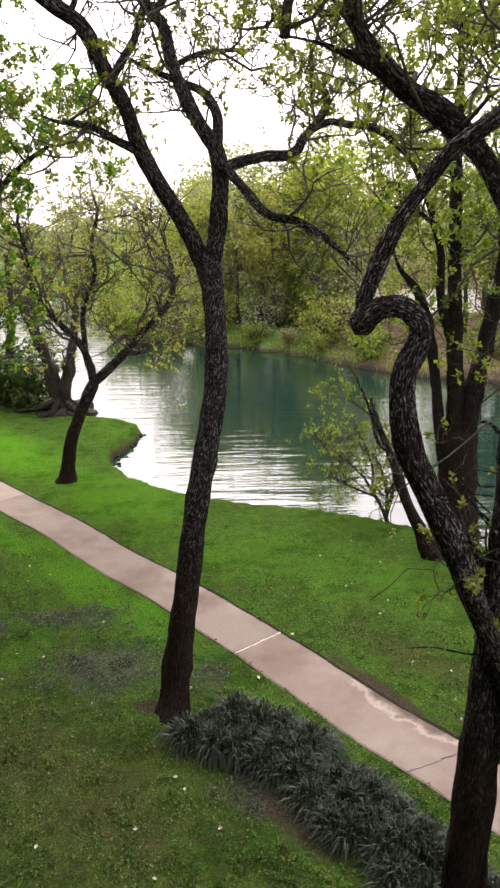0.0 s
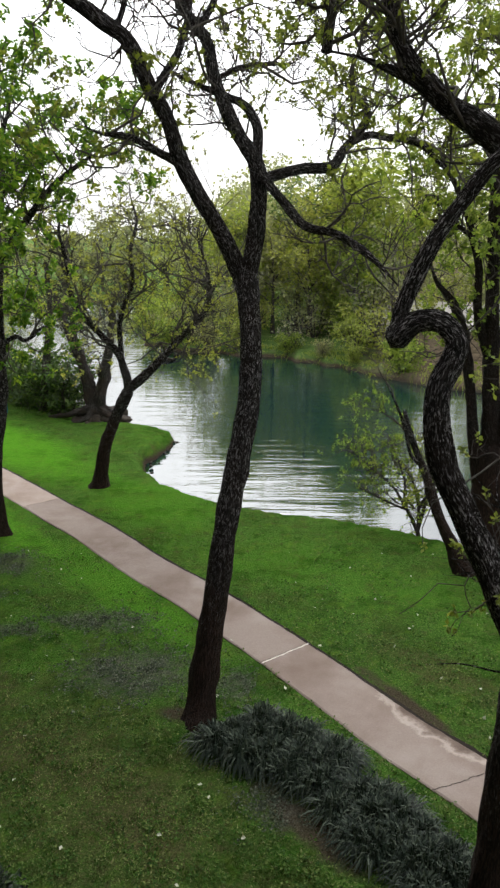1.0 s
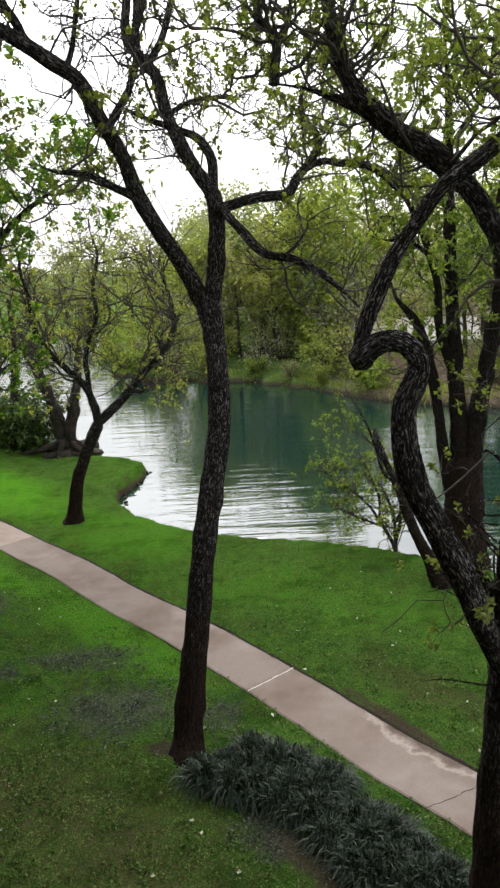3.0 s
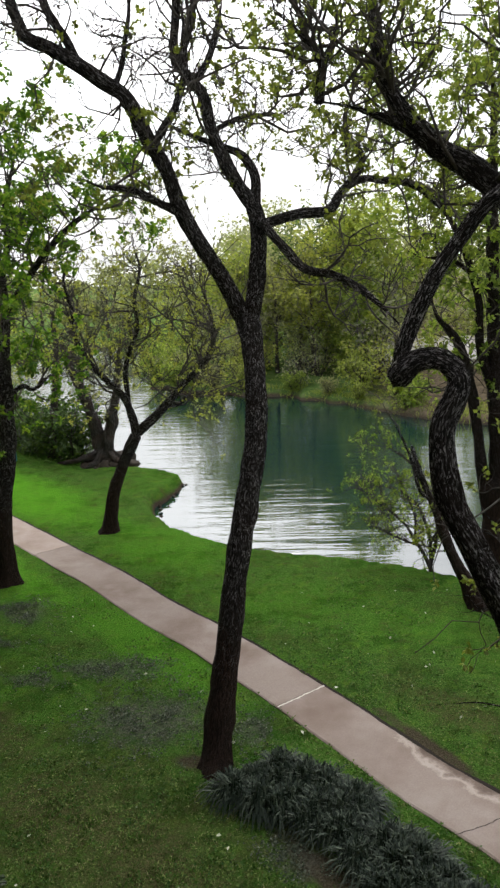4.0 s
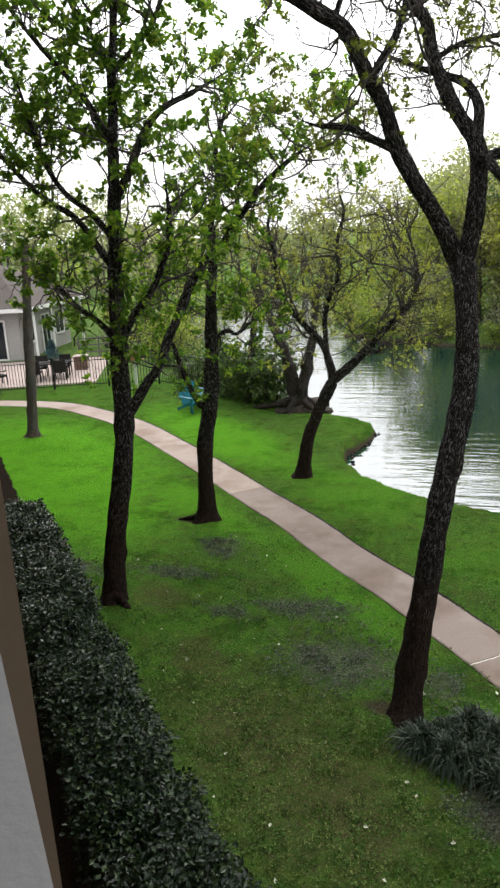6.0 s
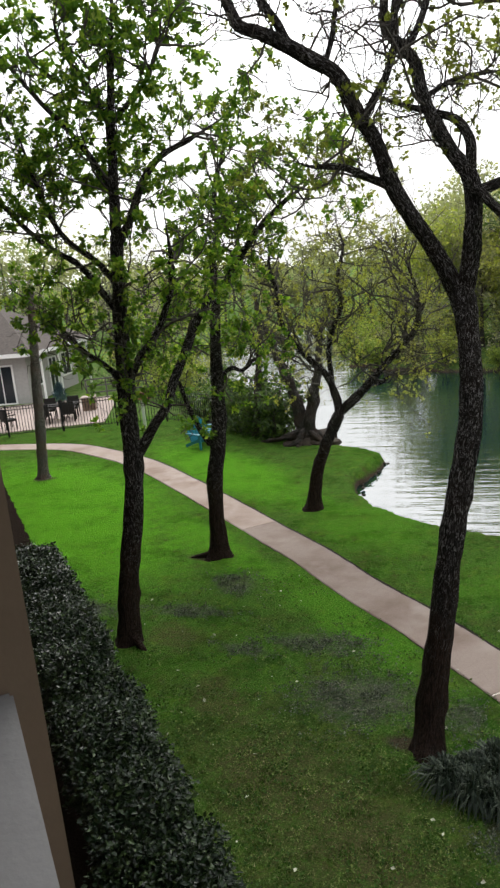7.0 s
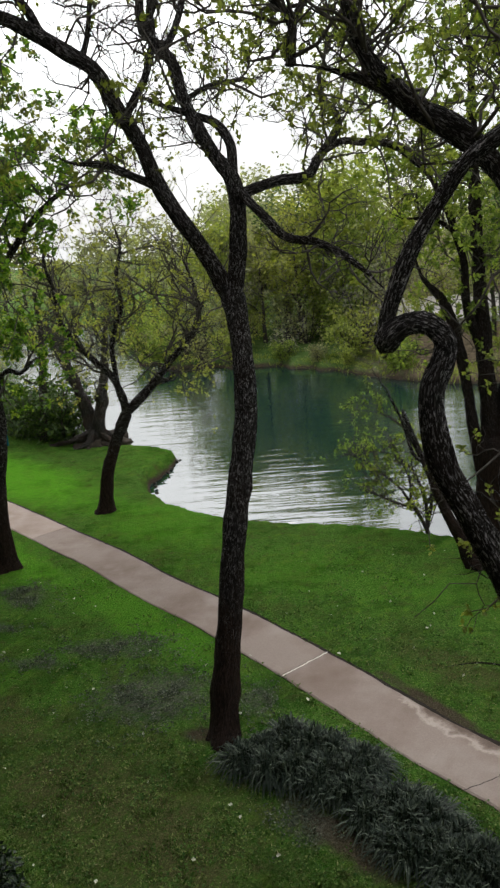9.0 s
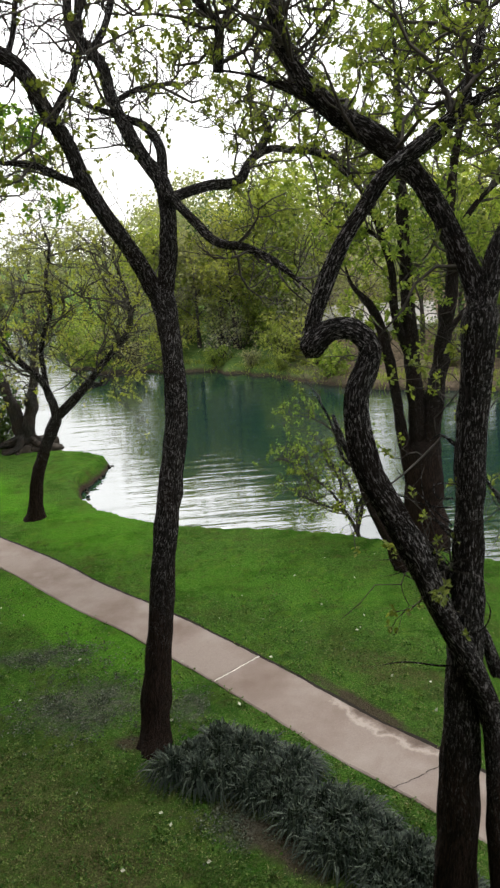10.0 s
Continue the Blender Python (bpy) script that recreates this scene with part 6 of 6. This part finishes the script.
# ---- hedge ----
def hedge_bush(u, seed, height):
    """One bush of the hedge: bare stems below and a shell of glossy leaves."""
    rng = np.random.default_rng(seed)
    ob = thing("hedge_bush", (UX * u + 0.755 * 1.06, UY * u + 0.655 * 1.06, 0), "clipped dark evergreen hedge bush with glossy leaves", "hedge", "hedge along the building", turn=TURN)
    for n in range(5):
        a = rng.uniform(0, 6.28)
        pts = [(rng.normal() * 0.12, rng.normal() * 0.12, -0.05, 0.022), (0.15 * math.cos(a), 0.15 * math.sin(a), 0.3, 0.018), (0.35 * math.cos(a), 0.35 * math.sin(a), 0.75, 0.01)]
        v, f = tube(curve_through(pts, 0.08), 6)
        part("stem", solid("stem", v, f, TWIG, True), None, ob)
    n = 4300
    d = rng.normal(size=(n, 3))
    d /= np.linalg.norm(d, axis=1)[:, None]
    d[:, 2] = np.where(d[:, 2] < -0.35, -d[:, 2], d[:, 2])
    # squarish, lumpy body
    q = 1 / (np.abs(d) ** 3.2).sum(1) ** (1 / 3.2)
    knobs = rng.normal(size=(46, 3))
    knobs /= np.linalg.norm(knobs, axis=1)[:, None]
    near = (d @ knobs.T).max(1)
    lump = 0.74 + 0.36 * np.clip((near - 0.86) / 0.13, 0, 1) ** 0.8 + 0.10 * np.sin(5 * d[:, 0] + seed) * np.sin(4 * d[:, 1] + 2 * seed) + 0.06 * rng.normal(size=n)
    at = d * (q * lump * (1 - 0.25 * rng.random(n) ** 2))[:, None] * (0.78, 0.52, height * 0.44) + (0, 0, height * 0.56)
    v, f = leaves(at, 0.025, 2, 0.064, rng, 0.0, 0.32)
    part("leaves", solid("leaves", v, f, LEAF_HEDGE), None, ob)


for n in range(10):
    hedge_bush(-14.6 + 1.12 * n, 200 + n, 1.22 + 0.07 * math.sin(n * 2.2))

# ---- bed of strap-leaved clumps ----
def clump(x, y, size, seed):
    rng = np.random.default_rng(seed)
    n = 420
    a, out = rng.uniform(0, 2 * np.pi, n), rng.uniform(0.15, 1, n) ** 0.8 * size * 0.95
    h = size * rng.uniform(0.4, 0.75, n) * (1.15 - 0.7 * out / size)
    d = np.stack([np.cos(a), np.sin(a), 0 * a], 1)
    w = np.stack([-np.sin(a), np.cos(a), 0 * a], 1) * 0.007
    up = np.array((0, 0, 1.0))
    foot = rng.normal(size=(n, 3)) * (0.05, 0.05, 0)
    pts = [foot + d * (out * t)[:, None] + up * (h * z)[:, None] for t, z in ((0.03, 0.0), (0.28, 0.85), (0.65, 1.0), (1.0, 0.35))]
    v = np.stack([pts[0] - w, pts[0] + w, pts[1] - w, pts[1] + w, pts[2] - w, pts[2] + w, pts[3] - 0.2 * w, pts[3] + 0.2 * w], 1).reshape(-1, 3)
    i = np.arange(n)[:, None] * 8
    f = np.concatenate([i + (0, 1, 3, 2), i + (2, 3, 5, 4), i + (4, 5, 7, 6)], 1).reshape(-1, 4)
    ob = new("lilyturf", solid("lilyturf", v, f, LEAF_BED))
    ob.location = (x, y, -0.01)
    return tagged(ob, "dark grassy clump of strap leaves in the bed", "plant", "clumps in the bed")


BED = [curve_through([(x, y, 0, 1) for x, y in pts], 0.05)[:, :2] for pts in (
    ((-0.52, 8.12), (-0.1, 7.98), (0.28, 7.75), (0.66, 7.42)), ((0.86, 7.05), (1.2, 6.62), (1.6, 6.1), (2.05, 5.45)))]
rng = np.random.default_rng(43)
for mound in BED:
    for n in range(19):
        x, y = mound[int((n + 0.5) / 19 * len(mound))] + rng.normal(size=2) * 0.05
        off = (-0.23, 0.02, 0.27)[n % 3] + rng.uniform(-0.07, 0.07)
        clump(x + 0.74 * off, y + 0.67 * off, rng.uniform(0.36, 0.54), 300 + len(bpy.data.meshes))


# ---- grass blades and litter on the near lawn ----

def lawn_spots(n, rng, x0, x1, y0, y1):
    x, y = rng.uniform(x0, x1, n), rng.uniform(y0, y1, n)
    near = np.min(np.hypot(x[:, None] - path_line[None, ::4, 0], y[:, None] - path_line[None, ::4, 1]), 1)
    front = 0.755 * x + 0.655 * y
    keep = (near > HALF + 0.01) & (shore_distance(x, y, POND) > 0.1) & (front > 1.5)
    for wx, wy, rx, ry, turn in WORN_SOIL + [w[:5] for w in WORN_WEED]:
        c, s = math.cos(radians(turn)), math.sin(radians(turn))
        u, v = ((x - wx) * c + (y - wy) * s) / rx, ((y - wy) * c - (x - wx) * s) / ry
        keep &= (np.hypot(u, v) > rng.uniform(0.7, 1.1, n)) | (rng.random(n) < (0.06 if (wx, wy, rx, ry, turn) in WORN_SOIL else 0.12))
    thin = 0.5 + 0.5 * waves(x, y, 1.1) * waves(x + 3, y - 1, 0.6)
    keep &= rng.random(n) < 0.35 + 0.65 * thin
    return x[keep], y[keep]


rng = np.random.default_rng(60)
x, y = lawn_spots(900000, rng, -11, 4.5, 4.2, 14)
thick = np.clip((14.0 - np.hypot(x, y)) / 6.5, 0.0, 0.9) ** 1.2
keep = rng.random(len(x)) < thick
x, y = x[keep], y[keep]
z = ground_height(x, y)
a, tall, lean = rng.uniform(0, 6.28, len(x)), rng.uniform(0.4, 1.1, len(x)) * (0.008 + 0.055 * lumps(x, y) ** 2) * np.clip((13 - np.hypot(x, y)) / 5, 0.25, 1), rng.normal(size=(len(x), 2)) * 0.022
w = np.stack([np.cos(a), np.sin(a), 0 * a], 1) * rng.uniform(0.004, 0.010, len(x))[:, None]
p = np.stack([x, y, z - 0.004], 1)
v = np.stack([p - w, p + w, p + np.stack([lean[:, 0], lean[:, 1], tall], 1)], 1).reshape(-1, 3)
grass = new("grass", solid("grass", v, np.arange(len(v)).reshape(-1, 3), BLADE))
tagged(grass, "short mown grass blades of the lawn", "grass", kind="stuff")

# broad-leaved clover and coarse tufts through the near lawn
CLOVER = foliage("clover_leaf", (0.022, 0.062, 0.010), (0.062, 0.135, 0.020), (0.20, 0.24, 0.07), 0.7, 0.15, 0.15)
x, y = lawn_spots(60000, rng, -9, 4.5, 4.2, 15)
keep = (rng.random(len(x)) < np.clip((16 - np.hypot(x, y)) / 9, 0.05, 1)) & (lumps(x, y, 0.45, 71) + 0.5 * lumps(x, y, 0.14, 72) > 0.72)
x, y = x[keep], y[keep]
v, f = leaves(np.stack([x, y, ground_height(x, y) + 0.022], 1), 0.02, 3, 0.034, rng, -0.15, 0.42)
clover = new("clover", solid("clover", v, f, CLOVER))
tagged(clover, "low clover and coarse tufts in the near lawn", "clover", kind="stuff")

PETAL = plain("pale_petal", (0.52, 0.53, 0.40), 0.8, 0, 0.3)
x, y = lawn_spots(190, rng, -7, 4, 4.5, 14)
v, f = leaves(np.stack([x, y, ground_height(x, y) + 0.045], 1), 0.004, 1, 0.06, rng, 0, 0.33)
litter = new("fallen_leaves", solid("fallen_leaves", v, f, PETAL))
tagged(litter, "pale fallen leaves scattered on the lawn", "leaf litter", kind="stuff")

# low grey-green weeds in the worn spots
WEED = foliage("weed_leaf", (0.026, 0.042, 0.022), (0.080, 0.10, 0.066), (0.20, 0.215, 0.165), 0.6, 0.15)
spots = []
for wx, wy, rx, ry, turn, _ in WORN_WEED:
    c, s = math.cos(radians(turn)), math.sin(radians(turn))
    q = rng.normal(size=(int(1000 * rx * ry), 2)) * 0.55 * (rx, ry)
    spots.append(np.stack([wx + q[:, 0] * c - q[:, 1] * s, wy + q[:, 0] * s + q[:, 1] * c], 1))
spots = np.concatenate(spots)
spots = spots[lumps(spots[:, 0], spots[:, 1], 0.2, 62) > 0.45]
v, f = leaves(np.c_[spots, ground_height(spots[:, 0], spots[:, 1]) + 0.015], 0.03, 7, 0.034, rng, -0.2, 0.3)
weeds = new("weeds", solid("weeds", v, f, WEED))
tagged(weeds, "low grey-green weeds in worn spots of the lawn", "weeds", kind="stuff")

# crack, sealed joint and worn rim of the path
DARK = plain("crack_soil", (0.016, 0.011, 0.007), 0.95)
PALE = plain("joint_mortar", (0.62, 0.57, 0.5), 0.9)
p0, side = path_at(joint_at)
along_ = np.array([-side[1], side[0]])


def strip(name, pts, width, mat, label, z=0.0275):
    """A thin flat ribbon laid on the path."""
    pts = np.array(pts)
    d = np.gradient(pts, axis=0)
    d /= np.linalg.norm(d, axis=1)[:, None]
    nrm = np.stack([-d[:, 1], d[:, 0]], 1) * (np.asarray(width) * np.ones(len(pts)))[:, None] / 2
    v = np.concatenate([np.c_[pts - nrm, np.full(len(pts), z)], np.c_[pts + nrm, np.full(len(pts), z)]])
    n = len(pts)
    f = [(i, i + 1, n + i + 1, n + i) for i in range(n - 1)]
    ob = part(name, solid(name, v, f, mat), None, path)
    return tagged(ob, label)


rng = np.random.default_rng(9)
t = np.linspace(-0.46, 0.46, 24)
strip("joint_seal", [p0 + side * e - along_ * 0.022 * np.sign(along_ @ np.array((-0.64, 0.77))) + along_ * 0.004 * rng.normal() for e in t], 0.022 + 0.01 * rng.random(24), PALE, "pale mortar line along the joint")
t = np.linspace(0, 1, 26)
run = np.cumsum(rng.normal(size=26)) * 0.010
strip("crack", [np.array((1.79, 7.33)) + q * np.array((0.80, 0.40)) + r * np.array((-0.45, 0.89)) for q, r in zip(t, run)], 0.005 + 0.008 * rng.random(26), DARK, "dark hairline crack")

# bare soil edge along the water side of the path
ts = np.arange(2.0, path_run[-1] - 1, 0.08)
rim = []
for q in ts:
    c, out = path_at(q)
    if out @ np.array((0.755, 0.655)) < 0:
        out = -out
    rim.append(c + out * (HALF + 0.012 + 0.008 * math.sin(q * 5.3)))
wide = 0.03 + 0.02 * np.abs(np.sin(ts * 1.7)) + 0.03 * rng.random(len(ts)) ** 2
edge = strip("soil_edge", rim, wide, DARK, "narrow bare soil edge beside the path", 0.021)
